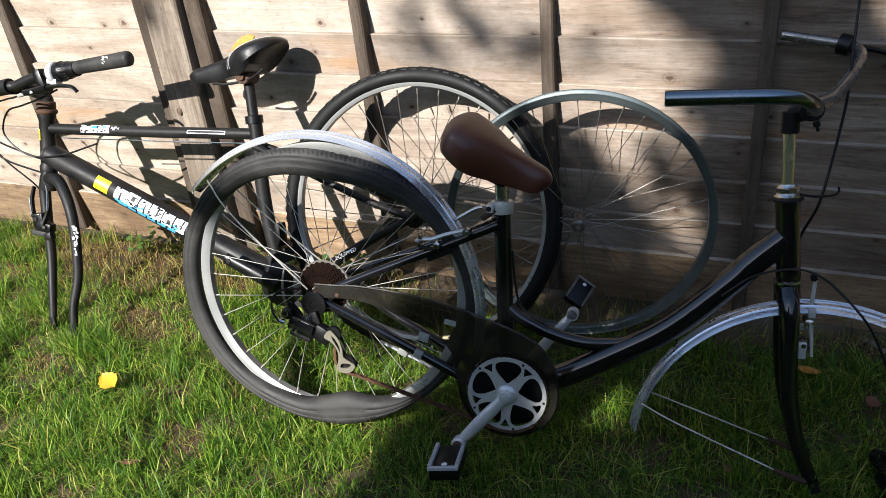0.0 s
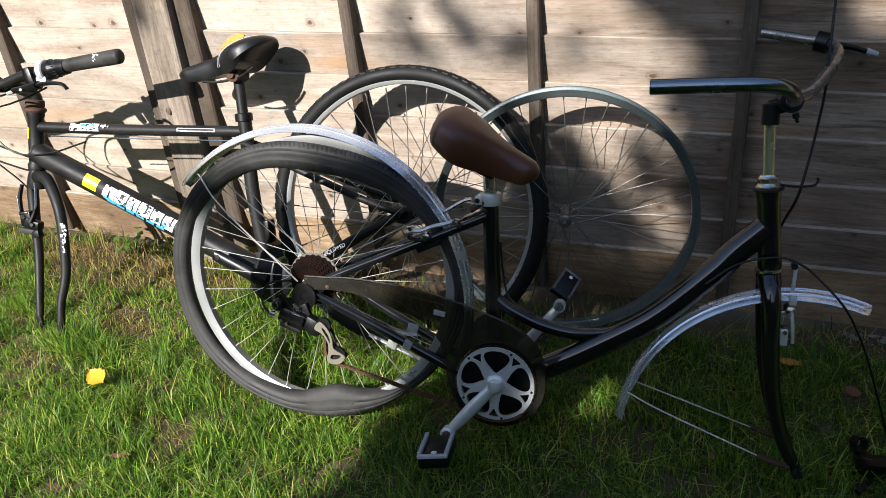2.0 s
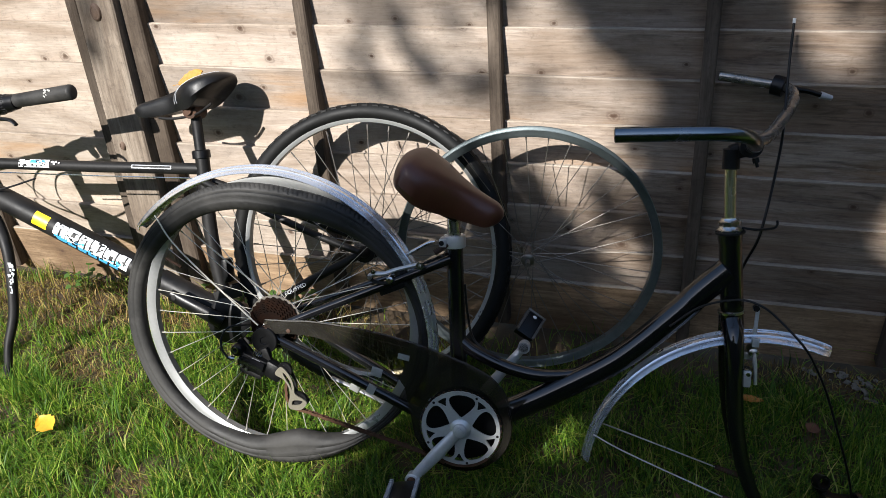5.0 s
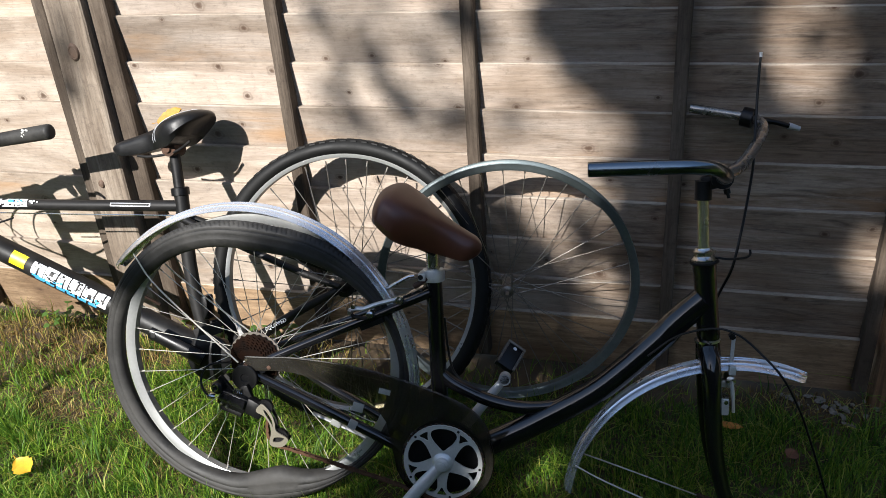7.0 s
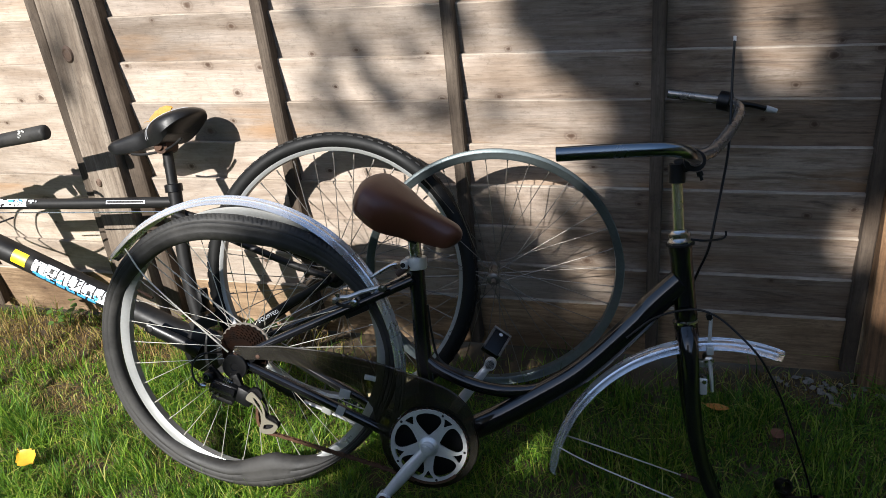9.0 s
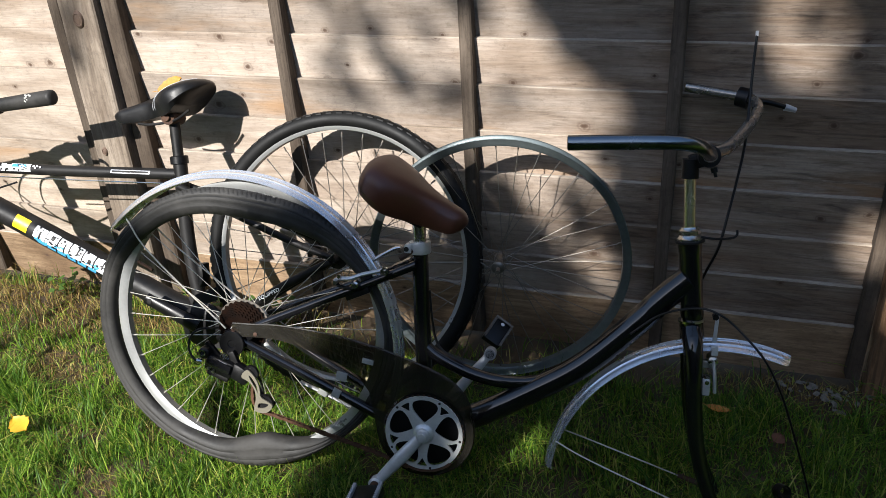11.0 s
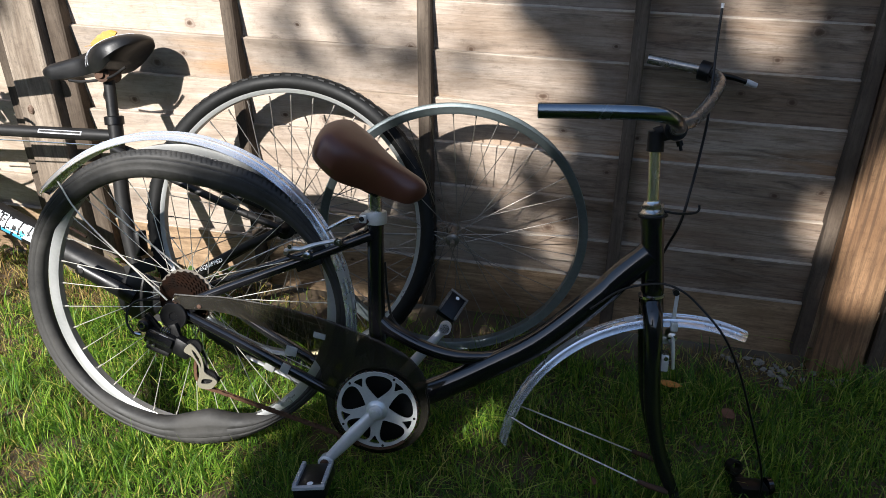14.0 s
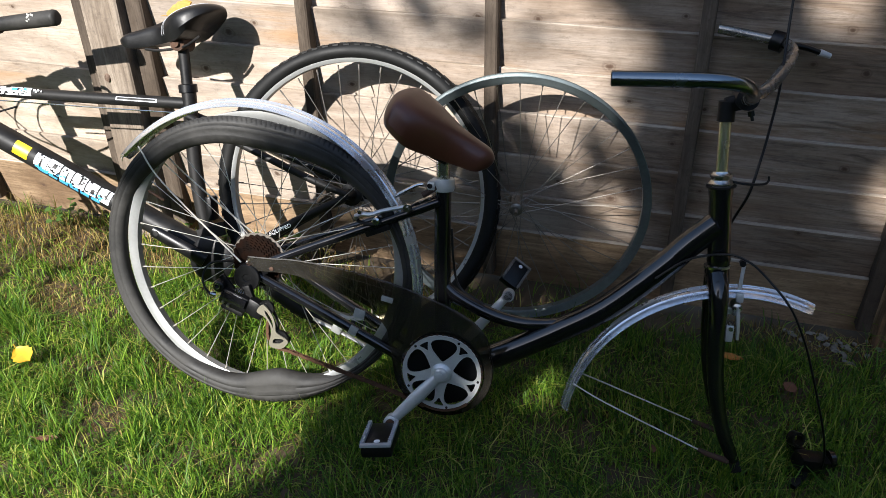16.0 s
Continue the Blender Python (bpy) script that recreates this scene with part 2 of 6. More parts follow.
DULL = surface("scuffed_black_paint", (0.0040, 0.0040, 0.0044), (0.016, 0.0150, 0.0142), (0.42, 0.62), 0, 22, 0.8, 0.2, spec=0.22)
PLASTIC = surface("black_plastic", (0.0025, 0.0025, 0.003), (0.006, 0.006, 0.0065), (0.28, 0.46), 0, 40, 0.5, 0.2, spec=0.28)
RUBBER = surface("tyre_rubber", (0.0095, 0.0093, 0.0090), (0.046, 0.0435, 0.040), (0.50, 0.78), 0, 16, 0.8, 0.5, spec=0.3)
DARK_RUBBER = surface("clean_tyre_rubber", (0.0028, 0.0028, 0.0028), (0.009, 0.009, 0.0085), (0.5, 0.75), 0, 12, 0.6, 0.3, spec=0.22)
GUARD = surface("silver_mudguard", (0.78, 0.79, 0.81), (0.60, 0.61, 0.63), (0.20, 0.33), 0.78, 12, 0.6, 0.05, coat=0.2, spec=0.6)
RIM = surface("rim_aluminium", (0.42, 0.425, 0.42), (0.26, 0.26, 0.247), (0.26, 0.45), 0.65, 20, 0.6, 0.1)
OLD_RIM = surface("tarnished_rim", (0.20, 0.235, 0.24), (0.10, 0.12, 0.122), (0.28, 0.5), 0.75, 16, 0.7, 0.12)
CHROME = surface("scuffed_chrome", (0.62, 0.62, 0.60), (0.36, 0.33, 0.28), (0.12, 0.4), 1.0, 22, 0.6, 0.06, spots=(0.22, 0.12, 0.06), spot_at=0.70)
BLUED = surface("bare_blued_steel", (0.16, 0.195, 0.22), (0.24, 0.265, 0.285), (0.19, 0.32), 1.0, 14, 0.5, 0.04)
BRASSY = surface("tarnished_quill", (0.66, 0.63, 0.42), (0.46, 0.42, 0.26), (0.18, 0.34), 0.85, 18, 0.6, 0.05)
ALLOY = surface("cast_alloy", (0.60, 0.61, 0.605), (0.40, 0.40, 0.385), (0.30, 0.5), 0.5, 25, 0.7, 0.2, spots=(0.24, 0.12, 0.05), spot_at=0.72)
SPOKE = surface("spoke_steel", (0.48, 0.46, 0.41), (0.36, 0.32, 0.25), (0.25, 0.45), 0.5, 40, 0.6, 0.05, spots=(0.30, 0.13, 0.05), spot_at=0.66)
DARK_SPOKE = surface("dull_spoke_steel", (0.22, 0.20, 0.175), (0.10, 0.085, 0.07), (0.35, 0.6), 0.8, 40, 0.6, 0.05)
COG = surface("rusty_sprocket_steel", (0.0024, 0.0014, 0.0010), (0.014, 0.0056, 0.0028), (0.6, 0.9), 0.0, 60, 0.8, 0.5, spec=0.05)
CHAIN = surface("rusty_chain", (0.080, 0.040, 0.022), (0.038, 0.022, 0.014), (0.7, 0.95), 0.1, 60, 0.8, 0.5, spec=0.15)
RUST = surface("rusted_steel", (0.034, 0.018, 0.012), (0.085, 0.038, 0.018), (0.7, 0.95), 0.2, 60, 0.8, 0.6)
LEATHER = surface("brown_saddle_vinyl", (0.092, 0.031, 0.017), (0.058, 0.020, 0.012), (0.32, 0.48), 0, 9, 0.5, 0.08)
BLACK_VINYL = surface("black_saddle_vinyl", (0.003, 0.003, 0.0035), (0.010, 0.010, 0.0105), (0.34, 0.52), 0, 30, 0.6, 0.4, spec=0.3)
PALE = surface("pale_plastic", (0.30, 0.30, 0.28), (0.17, 0.165, 0.15), (0.4, 0.6), 0, 40, 0.7, 0.1)
WORN_BAR = surface("worn_chrome_bar", (0.36, 0.34, 0.31), (0.17, 0.15, 0.125), (0.16, 0.34), 0.75, 40, 0.8, 0.1, spots=(0.6, 0.58, 0.54), spot_at=0.62)
CAGE = surface("pale_gold_steel", (0.24, 0.22, 0.17), (0.14, 0.125, 0.095), (0.3, 0.45), 0.5, 30, 0.5, 0.05)
REFLECTOR = surface("grey_reflector", (0.42, 0.43, 0.45), (0.28, 0.28, 0.29), (0.25, 0.4), 0.2, 60, 0.5, 0.6)
WHITE_INK = surface("white_decal", (0.74, 0.76, 0.78), (0.55, 0.57, 0.60), (0.3, 0.5), 0, 60, 0.5, 0.05)
YELLOW_INK = surface("yellow_decal", (0.80, 0.56, 0.01), (0.62, 0.42, 0.02), (0.3, 0.5), 0, 60, 0.5, 0.05)
BLUE_INK = surface("blue_decal", (0.05, 0.28, 0.52), (0.04, 0.2, 0.4), (0.3, 0.5), 0, 60, 0.5, 0.05)


def smoked(name):
    """Smoked clear plastic, scratched and dusty."""
    m = surface(name, (0.010, 0.0092, 0.0076), (0.025, 0.0222, 0.018), (0.22, 0.45), 0, 14, 0.8, 0.05, spec=0.55)
    nt = m.node_tree
    tr = nt.nodes.new("ShaderNodeBsdfTransparent")
    tr.inputs[0].default_value = (0.70, 0.65, 0.52, 1)
    mx = nt.nodes.new("ShaderNodeMixShader")
    mx.inputs[0].default_value = 0.48
    nt.links.new(nt.nodes["Principled BSDF"].outputs[0], mx.inputs[1])
    nt.links.new(tr.outputs[0], mx.inputs[2])
    nt.links.new(mx.outputs[0], nt.nodes["Material Output"].inputs[0])
    return m


SMOKED = smoked("smoked_plastic")


# ---- building helpers ----
def part(name, bm, material, parent, label="", smooth=True):
    """Links a bmesh as one mesh object, under a thing or a part if given."""
    me = bpy.data.meshes.new(name)
    bmesh.ops.recalc_face_normals(bm, faces=bm.faces)
    bm.to_mesh(me)
    bm.free()
    me.materials.append(material)
    if smooth:
        me.shade_smooth()
        me.set_sharp_from_angle(angle=radians(40))
    ob = new(name, me)
    ob.parent = parent
    if label:
        ob["label"] = label
    return ob


def again(ob, m=None, parent=None):
    """Another object on the same mesh."""
    o = new(ob.name.split(".")[0], ob.data)
    o.parent = parent or ob.parent
    if m is not None:
        o.matrix_local = m
    return o


def thing(name, label, category, m=None, group="", kind=""):
    e = new(name)
    e.empty_display_size = 0.1
    if m is not None:
        e.matrix_world = m
    return tagged(e, label, category, group, kind)


def curve_through(points, steps=6, closed=False):
    """A smooth line through the points (Catmull-Rom)."""
    p = [Vector(q) for q in points]
    if len(p) < 3:
        return p
    n, out = len(p), []
    for k in range(n if closed else n - 1):
        a = p[(k - 1) % n] if closed or k else 2 * p[0] - p[1]
        b, c = p[k], p[(k + 1) % n]
        d = p[(k + 2) % n] if closed or k + 2 < n else 2 * p[-1] - p[-2]
        for s in range(steps):
            t = s / steps
            out.append(0.5 * (2 * b + (c - a) * t + (2 * a - 5 * b + 4 * c - d) * t * t + (3 * b - a - 3 * c + d) * t ** 3))
    return out if closed else out + [p[-1]]


def sweep(bm, line, radii, segs=12, flat=(1.0, 1.0), up=None, cap=True, closed=False):
    """A tube along a line; radii one number or one for each end to blend; flat squashes its section."""
    line = [Vector(q) for q in line]
    n = len(line)
    rs = [radii] * n if isinstance(radii, (int, float)) else [radii[0] + (radii[-1] - radii[0]) * k / (n - 1) for k in range(n)] if len(radii) == 2 else radii
    rings, side = [], None
    for k, p in enumerate(line):
        t = (line[(k + 1) % n] - line[k - 1]) if closed or 0 < k < n - 1 else (line[1] - line[0] if k == 0 else line[-1] - line[-2])
        t.normalize()
        if side is None:
            ref = Vector(up) if up else (Vector((0, 0, 1)) if abs(t.z) < 0.9 else Vector((1, 0, 0)))
            side = ref - t * ref.dot(t)
        else:
            side = side - t * side.dot(t)
        side.normalize()
        other = t.cross(side)
        rings.append([bm.verts.new(p + (side * math.cos(a) * flat[0] + other * math.sin(a) * flat[1]) * rs[k]) for a in (2 * math.pi * j / segs for j in range(segs))])
    for k in range(n if closed else n - 1):
        a, b = rings[k], rings[(k + 1) % n]
        for j in range(segs):
            bm.faces.new((a[j], a[(j + 1) % segs], b[(j + 1) % segs], b[j]))
    if cap and not closed:
        bm.faces.new(rings[0][::-1])
        bm.faces.new(rings[-1])
    return bm


def tube(points, radii, segs=12, smooth_steps=6, **kw):
    return sweep(bmesh.new(), curve_through(points, smooth_steps), radii, segs, **kw)


def block(size, at=(0, 0, 0), turn=None, bevel=0.002, bm=None):
    """A bevelled block about a point."""
    bm = bm or bmesh.new()
    got = bmesh.ops.create_cube(bm, size=1)["verts"]
    m = Matrix.Translation(at) @ (turn.to_4x4() if turn else Matrix()) @ Matrix.Diagonal((*size, 1))
    bmesh.ops.transform(bm, matrix=m, verts=got)
    if bevel:
        es = list({e for v in got for e in v.link_edges})
        bmesh.ops.bevel(bm, geom=es, offset=bevel, segments=2, affect="EDGES", profile=0.6)
    return bm


def disc(bm, centre, axis, profile, segs=32):
    """A turned piece: profile of (along the axis, radius)."""
    axis = Vector(axis).normalized()
    a = axis.orthogonal().normalized()
    b = axis.cross(a)
    rings = []
    for h, r in profile:
        rings.append([bm.verts.new(Vector(centre) + axis * h + (a * math.cos(t) + b * math.sin(t)) * r) for t in (2 * math.pi * k / segs for k in range(segs))])
    for p, q in zip(rings, rings[1:]):
        for k in range(segs):
            bm.faces.new((p[k], p[(k + 1) % segs], q[(k + 1) % segs], q[k]))
    if profile[0][1] > 0 and profile[0] != profile[-1]:
        bm.faces.new(rings[0][::-1])
        bm.faces.new(rings[-1])
    return bm


def hoop(section, segs=96, radius=lambda a: 0.0, shift=lambda a: 0.0, start=0.0, end=2 * math.pi, centre=(0, 0), closed=True, bm=None):
    """A section of (radius, across) points carried round the local z axis, radius and shift varying with the angle."""
    bm = bm or bmesh.new()
    n = segs if closed else segs + 1
    rings = []
    for k in range(n):
        a = start + (end - start) * k / segs
        sec = section(a) if callable(section) else section
        rings.append([bm.verts.new((centre[0] + (r + radius(a)) * math.cos(a), centre[1] + (r + radius(a)) * math.sin(a), w + shift(a))) for r, w in sec])
    for k in range(segs):
        p, q = rings[k], rings[(k + 1) % n]
        for j in range(len(p)):
            bm.faces.new((p[j], p[(j + 1) % len(p)], q[(j + 1) % len(p)], q[j]))
    if not closed:
        bm.faces.new(rings[0][::-1])
        bm.faces.new(rings[-1])
    return bm


def keyed(table):
    """A smooth function of an angle in radians from (degrees, value) rows round the circle."""
    rows = sorted(table)
    deg = np.array([rows[-1][0] - 360] + [r[0] for r in rows] + [rows[0][0] + 360], float)
    val = np.array([rows[-1][1]] + [r[1] for r in rows] + [rows[0][1]], float)

    def f(a):
        d = math.degrees(a) % 360
        k = int(np.searchsorted(deg, d)) - 1
        k = max(0, min(k, len(deg) - 2))
        n, h = len(rows), deg[k + 1] - deg[k]
        t = (d - deg[k]) / h

        def slope(j):
            if j in (0, n + 1):
                j = n if j == 0 else 1
            return (val[j + 1] - val[j - 1]) / (deg[j + 1] - deg[j - 1])
        a, b = slope(k) * h, slope(k + 1) * h
        return float((2 * t ** 3 - 3 * t * t + 1) * val[k] + (t ** 3 - 2 * t * t + t) * a + (3 * t * t - 2 * t ** 3) * val[k + 1] + (t ** 3 - t * t) * b)
    return f


def plane_pose(centre, lean, yaw, drop):
    """A bicycle's pose: x along it, y up in its leaning plane, z out of it; the origin where its wheel meets the ground."""
    l, y = radians(lean), radians(yaw)
    e1 = Vector((math.cos(y), math.sin(y), 0))
    e2 = Vector((0, 0, math.cos(l))) + math.sin(l) * Vector((-math.sin(y), math.cos(y), 0))
    e3 = e1.cross(e2)
    c = Vector(centre) - e2 * drop
    return Matrix(((e1.x, e2.x, e3.x, c.x), (e1.y, e2.y, e3.y, c.y), (e1.z, e2.z, e3.z, c.z), (0, 0, 0, 1)))


def lifted(bm, drop):
    bmesh.ops.translate(bm, vec=(0, drop, 0), verts=bm.verts)
    return bm


def spokes(parent, drop, hub_r, flange, rim_r, count, radius, material, cross=0.9):
    """Spokes laced from two flanges to the rim, each a part; two meshes shared by all."""
    made = {}
    for k in range(count):
        sign = 1 if k % 2 else -1
        lean = cross if (k // 2) % 2 else -cross
        key = (sign, lean)
        if key not in made:
            bm = bmesh.new()
            sweep(bm, [(hub_r * math.cos(lean), hub_r * math.sin(lean), sign * flange), (rim_r, 0, 0.002 * sign)], radius, 5)
            disc(bm, (rim_r - 0.006, 0, 0.002 * sign), (1, 0, 0), [(-0.006, radius * 1.1), (-0.006, radius * 1.7), (0.006, radius * 1.9), (0.006, radius)], 6)
            made[key] = part("spoke", bm, material, parent)
            made[key].matrix_local = Matrix.Translation((0, drop, 0)) @ Matrix.Rotation(2 * math.pi * k / count, 4, "Z")
        else:
            again(made[key], Matrix.Translation((0, drop, 0)) @ Matrix.Rotation(2 * math.pi * k / count, 4, "Z"))


# ---- ground and fence ----
def ground_sheet():
    bm = bmesh.new()
    n = 90
    xs = [-60, -30, -15, -8, -5] + [-3 + 6 * k / n for k in range(n + 1)] + [5, 8, 15, 30, 60]
    ys = [-60, -30, -15, -8, -4] + [-2.4 + 3.2 * k / 60 for k in range(61)] + [3, 8, 15, 30, 60]
    grid = []
    for y in ys:
        row = []
        for x in xs:
            near = -3 <= x <= 3 and -2.4 <= y <= 0.8
            z = 0.012 * noise.noise((x * 3, y * 3, 0)) + 0.006 * noise.noise((x * 11, y * 11, 3)) if near else 0.0
            row.append(bm.verts.new((x, y, z - 0.008)))
        grid.append(row)
    for a, b in zip(grid, grid[1:]):
        for k in range(len(a) - 1):
            bm.faces.new((a[k], a[k + 1], b[k + 1], b[k]))
    ob = part("ground", bm, SOIL, None)
    return tagged(ob, "dark soil under a rough garden lawn", "ground", kind="structure")


def ground_z(x, y):
    return 0.012 * noise.noise((x * 3, y * 3, 0)) + 0.006 * noise.noise((x * 11, y * 11, 3)) - 0.008


ground_sheet()


def board_mesh(x0, x1, z0, z1, seed, y_top=0.0, y_low=0.019, thick=0.012):
    """One lapped board seen from the back of the fence: its top edge stands proud, its foot goes behind the one below."""
    bm = bmesh.new()
    n = 26
    rows = []
    for k in range(n + 1):
        x = x0 + (x1 - x0) * k / n
        wz = 0.0022 * noise.noise((x * 2.2, seed * 3.7, 0)) + 0.0012 * noise.noise((x * 9, seed * 1.9, 5))
        wy = 0.0022 * noise.noise((x * 1.7, seed * 2.3, 9))
        top, low = z1 + wz, z0 - 0.018
        rows.append([bm.verts.new(c) for c in ((x, y_low + wy, low), (x, y_top + 0.001 + wy, top - 0.0020), (x, y_top + 0.003 + wy, top), (x, y_top + thick + wy, top), (x, y_low + thick + wy, low))])
    for a, b in zip(rows, rows[1:]):
        for j in range(5):
            bm.faces.new((a[j], b[j], b[(j + 1) % 5], a[(j + 1) % 5]))
    bm.faces.new(rows[0])
    bm.faces.new(rows[-1][::-1])
    return bm


def upright(x0, x1, y0, y1, z0, z1, seed, wob=0.002):
    """A sawn upright with slightly uneven faces and softened arrises."""
    bm = bmesh.new()
    n, c = 20, min(0.004, (x1 - x0) * 0.12)
    rows = []
    for k in range(n + 1):
        z = z0 + (z1 - z0) * k / n
        dx, dy = wob * noise.noise((seed, z * 3, 0)), wob * noise.noise((seed, z * 3, 7))
        pts = ((x0 + c, y0), (x1 - c, y0), (x1, y0 + c), (x1, y1), (x0, y1), (x0, y0 + c))
        rows.append([bm.verts.new((px + dx, py + dy, z)) for px, py in pts])
    for a, b in zip(rows, rows[1:]):
        for j in range(6):
            bm.faces.new((a[j], a[(j + 1) % 6], b[(j + 1) % 6], b[j]))
    bm.faces.new(rows[0][::-1])
    bm.faces.new(rows[-1])
    return bm


LINES = [0.0, 0.155, 0.252, 0.353, 0.457, 0.558, 0.661, 0.764, 0.873]
while LINES[-1] < 1.30:
    LINES.append(LINES[-1] + 0.106)


def fence_panel(x0, x1, battens, seed, label, boards=None):
    p = thing("fence_panel", label, "fence", Matrix.Translation(((x0 + x1) / 2, 0, 0)), "garden fence panels", "structure")
    inv = Matrix.Translation((-(x0 + x1) / 2, 0, 0))
    for k in range(len(LINES) - 1):
        bm = board_mesh(x0, x1, LINES[k] + (0.0 if k else 0.018), LINES[k + 1], seed + k, y_top=-0.004 if k == 0 else 0.0)
        bmesh.ops.transform(bm, matrix=inv, verts=bm.verts)
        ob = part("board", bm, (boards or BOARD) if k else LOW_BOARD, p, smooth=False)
        ob.data.materials.append(EDGE)
        # faces that point up take the edge timber
        for f in ob.data.polygons:
            f.material_index = 1 if f.normal.z > 0.45 else 0
    for k, (a, b) in enumerate(battens):
        bm = upright(a, b, -0.022, 0.012, 0.03, LINES[-1] + 0.01, seed + 40 + k)
        bmesh.ops.transform(bm, matrix=inv, verts=bm.verts)
        part("batten", bm, BATTEN, p, smooth=False)
    return p


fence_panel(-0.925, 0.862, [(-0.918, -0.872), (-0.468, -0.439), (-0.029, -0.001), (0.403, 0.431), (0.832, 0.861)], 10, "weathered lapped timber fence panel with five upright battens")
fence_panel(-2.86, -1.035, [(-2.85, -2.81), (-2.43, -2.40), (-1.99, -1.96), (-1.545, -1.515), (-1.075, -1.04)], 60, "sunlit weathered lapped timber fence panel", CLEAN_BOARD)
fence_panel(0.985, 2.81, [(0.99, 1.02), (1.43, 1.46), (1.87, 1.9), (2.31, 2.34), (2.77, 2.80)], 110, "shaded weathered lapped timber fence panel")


def fence_post(x, lean, front, seed, label, wood, knots=()):
    p = tagged(part("fence_post", upright(-0.052, 0.052, front, 0.06, -0.05, 1.5, seed, 0.004), wood, None, smooth=False), label, "fence post", "garden fence posts", "structure")
    p.matrix_world = pose(x, 0, 0, 0, lean, 0)
    for kx, kz, kr in knots:
        bm = bmesh.new()
        disc(bm, (0, 0, 0), (0, -1, 0), [(-0.004, kr * 1.3), (0.0035, kr), (0.0045, kr * 0.8), (0.0035, kr * 0.7), (0.0050, kr * 0.4), (0.0050, 0.001)], 18)
        for v in bm.verts:
            v.co.z *= 1.45 + 0.2 * noise.noise(v.co * 60)
            v.co += Vector((kx, front, kz))
        part("knot", bm, KNOT, p, "dark knot")


fence_post(-0.985, 0.8, -0.045, 3, "thick sunlit sawn timber fence post with a large knot", POST, ((0.002, 0.80, 0.013), (-0.02, 0.46, 0.007)))
fence_post(0.925, -0.8, -0.035, 7, "thick red-brown sawn timber fence post with open grain", WARM_POST)


# ---- city bicycle ----
DROP = 0.328
city = thing("city_bicycle", "black step-through city bicycle without front wheel, leaning on another", "bicycle", plane_pose((-0.348, -0.49, 0.315), 16, 6, DROP))


def cpart(name, bm, material, parent=None, label="", smooth=True):
    return part(name, lifted(bm, DROP), material, parent or city, label, smooth)


def rim_section(r, deep, wide):
    return [(r - deep, -wide * 0.35), (r - deep * 0.55, -wide * 0.5), (r, -wide * 0.5), (r, -wide * 0.36), (r - deep * 0.45, -wide * 0.2), (r - deep * 0.45, wide * 0.2), (r, wide * 0.36), (r, wide * 0.5), (r - deep * 0.55, wide * 0.5), (r - deep, wide * 0.35)]


rear = cpart("rear_wheel", hoop(rim_section(0.283, 0.018, 0.023), 120), RIM, label="polished alloy bicycle rim")
# the flat tyre has come off its seat: it sags at the top and bunches on the ground
outer = keyed([(0, 0.309), (40, 0.286), (74, 0.270), (90, 0.272), (112, 0.287), (139, 0.306), (166, 0.325), (205, 0.332), (232, 0.319), (252, 0.306), (277, 0.299), (304, 0.299), (330, 0.304)])
offset = keyed([(0, 0.0), (60, 0.022), (90, 0.03), (125, 0.024), (166, 0.004), (205, 0.002), (240, 0.012), (275, 0.022), (292, 0.012), (305, -0.004), (335, -0.002)])
tall = keyed([(0, 0.015), (35, 0.020), (60, 0.025), (90, 0.027), (130, 0.023), (166, 0.0180), (205, 0.0185), (240, 0.020), (256, 0.022), (268, 0.031), (279, 0.0345), (291, 0.023), (303, 0.0135), (330, 0.013)])
wide = keyed([(0, 0.018), (90, 0.017), (180, 0.016), (255, 0.019), (277, 0.022), (300, 0.019)])


def tyre_section(a):
    """The tyre's section: two fine grooves round each shoulder and a row of short slits in the tread."""
    h, w, r = tall(a), wide(a), outer(a)
    turn = a * 180 / (2 * math.pi)
    pts = []
    for k in range(54):
        t = 2 * math.pi * k / 54
        off = abs(t if t < math.pi else 2 * math.pi - t)
        g = 1 - (0.09 if k in (10, 44, 14, 40) else 0.0)
        skew = (turn + 0.5 * off) % 1
        if 0.22 < off < (0.90 if int(turn) % 2 else 0.72) and skew < 0.28:
            g -= 0.06
        pts.append((r - h + g * h * math.copysign(abs(math.cos(t)) ** 0.8, math.cos(t)), g * w * math.copysign(abs(math.sin(t)) ** 0.85, math.sin(t))))
    return pts


part("tyre", lifted(hoop(tyre_section, 900, shift=offset), DROP), RUBBER, rear, "flat black tyre slipped off its rim")


def tread_blocks(count, r_of, off_of, material, parent, drop, half, size, rows=(-1, 1), inset=0.0015, shoulder=0.0):
    """Small raised tread blocks round a tyre, one joined part."""
    bm = bmesh.new()
    for k in range(count):
        a = 2 * math.pi * k / count
        for s in rows:
            r = r_of(a) - inset - shoulder * abs(s)
            c = Vector((r * math.cos(a), r * math.sin(a), off_of(a) + s * half))
            e1, e2, e3 = Vector((math.cos(a), math.sin(a), 0)), Vector((-math.sin(a), math.cos(a), 0)), Vector((0, 0, 1))
            v = [bm.verts.new(c + e1 * x * size[0] + e2 * (y * size[1] + 0.3 * s * z * size[2] + (size[1] * 2 if s == 0 else 0)) + e3 * z * size[2]) for x in (-1, 1) for y in (-1, 1) for z in (-1, 1)]
            for f in ((0, 1, 3, 2), (4, 6, 7, 5), (0, 4, 5, 1), (2, 3, 7, 6), (0, 2, 6, 4), (1, 5, 7, 3)):
                bm.faces.new([v[i] for i in f])
    ob = part("tread", lifted(bm, drop), material, parent, smooth=False)
    return ob


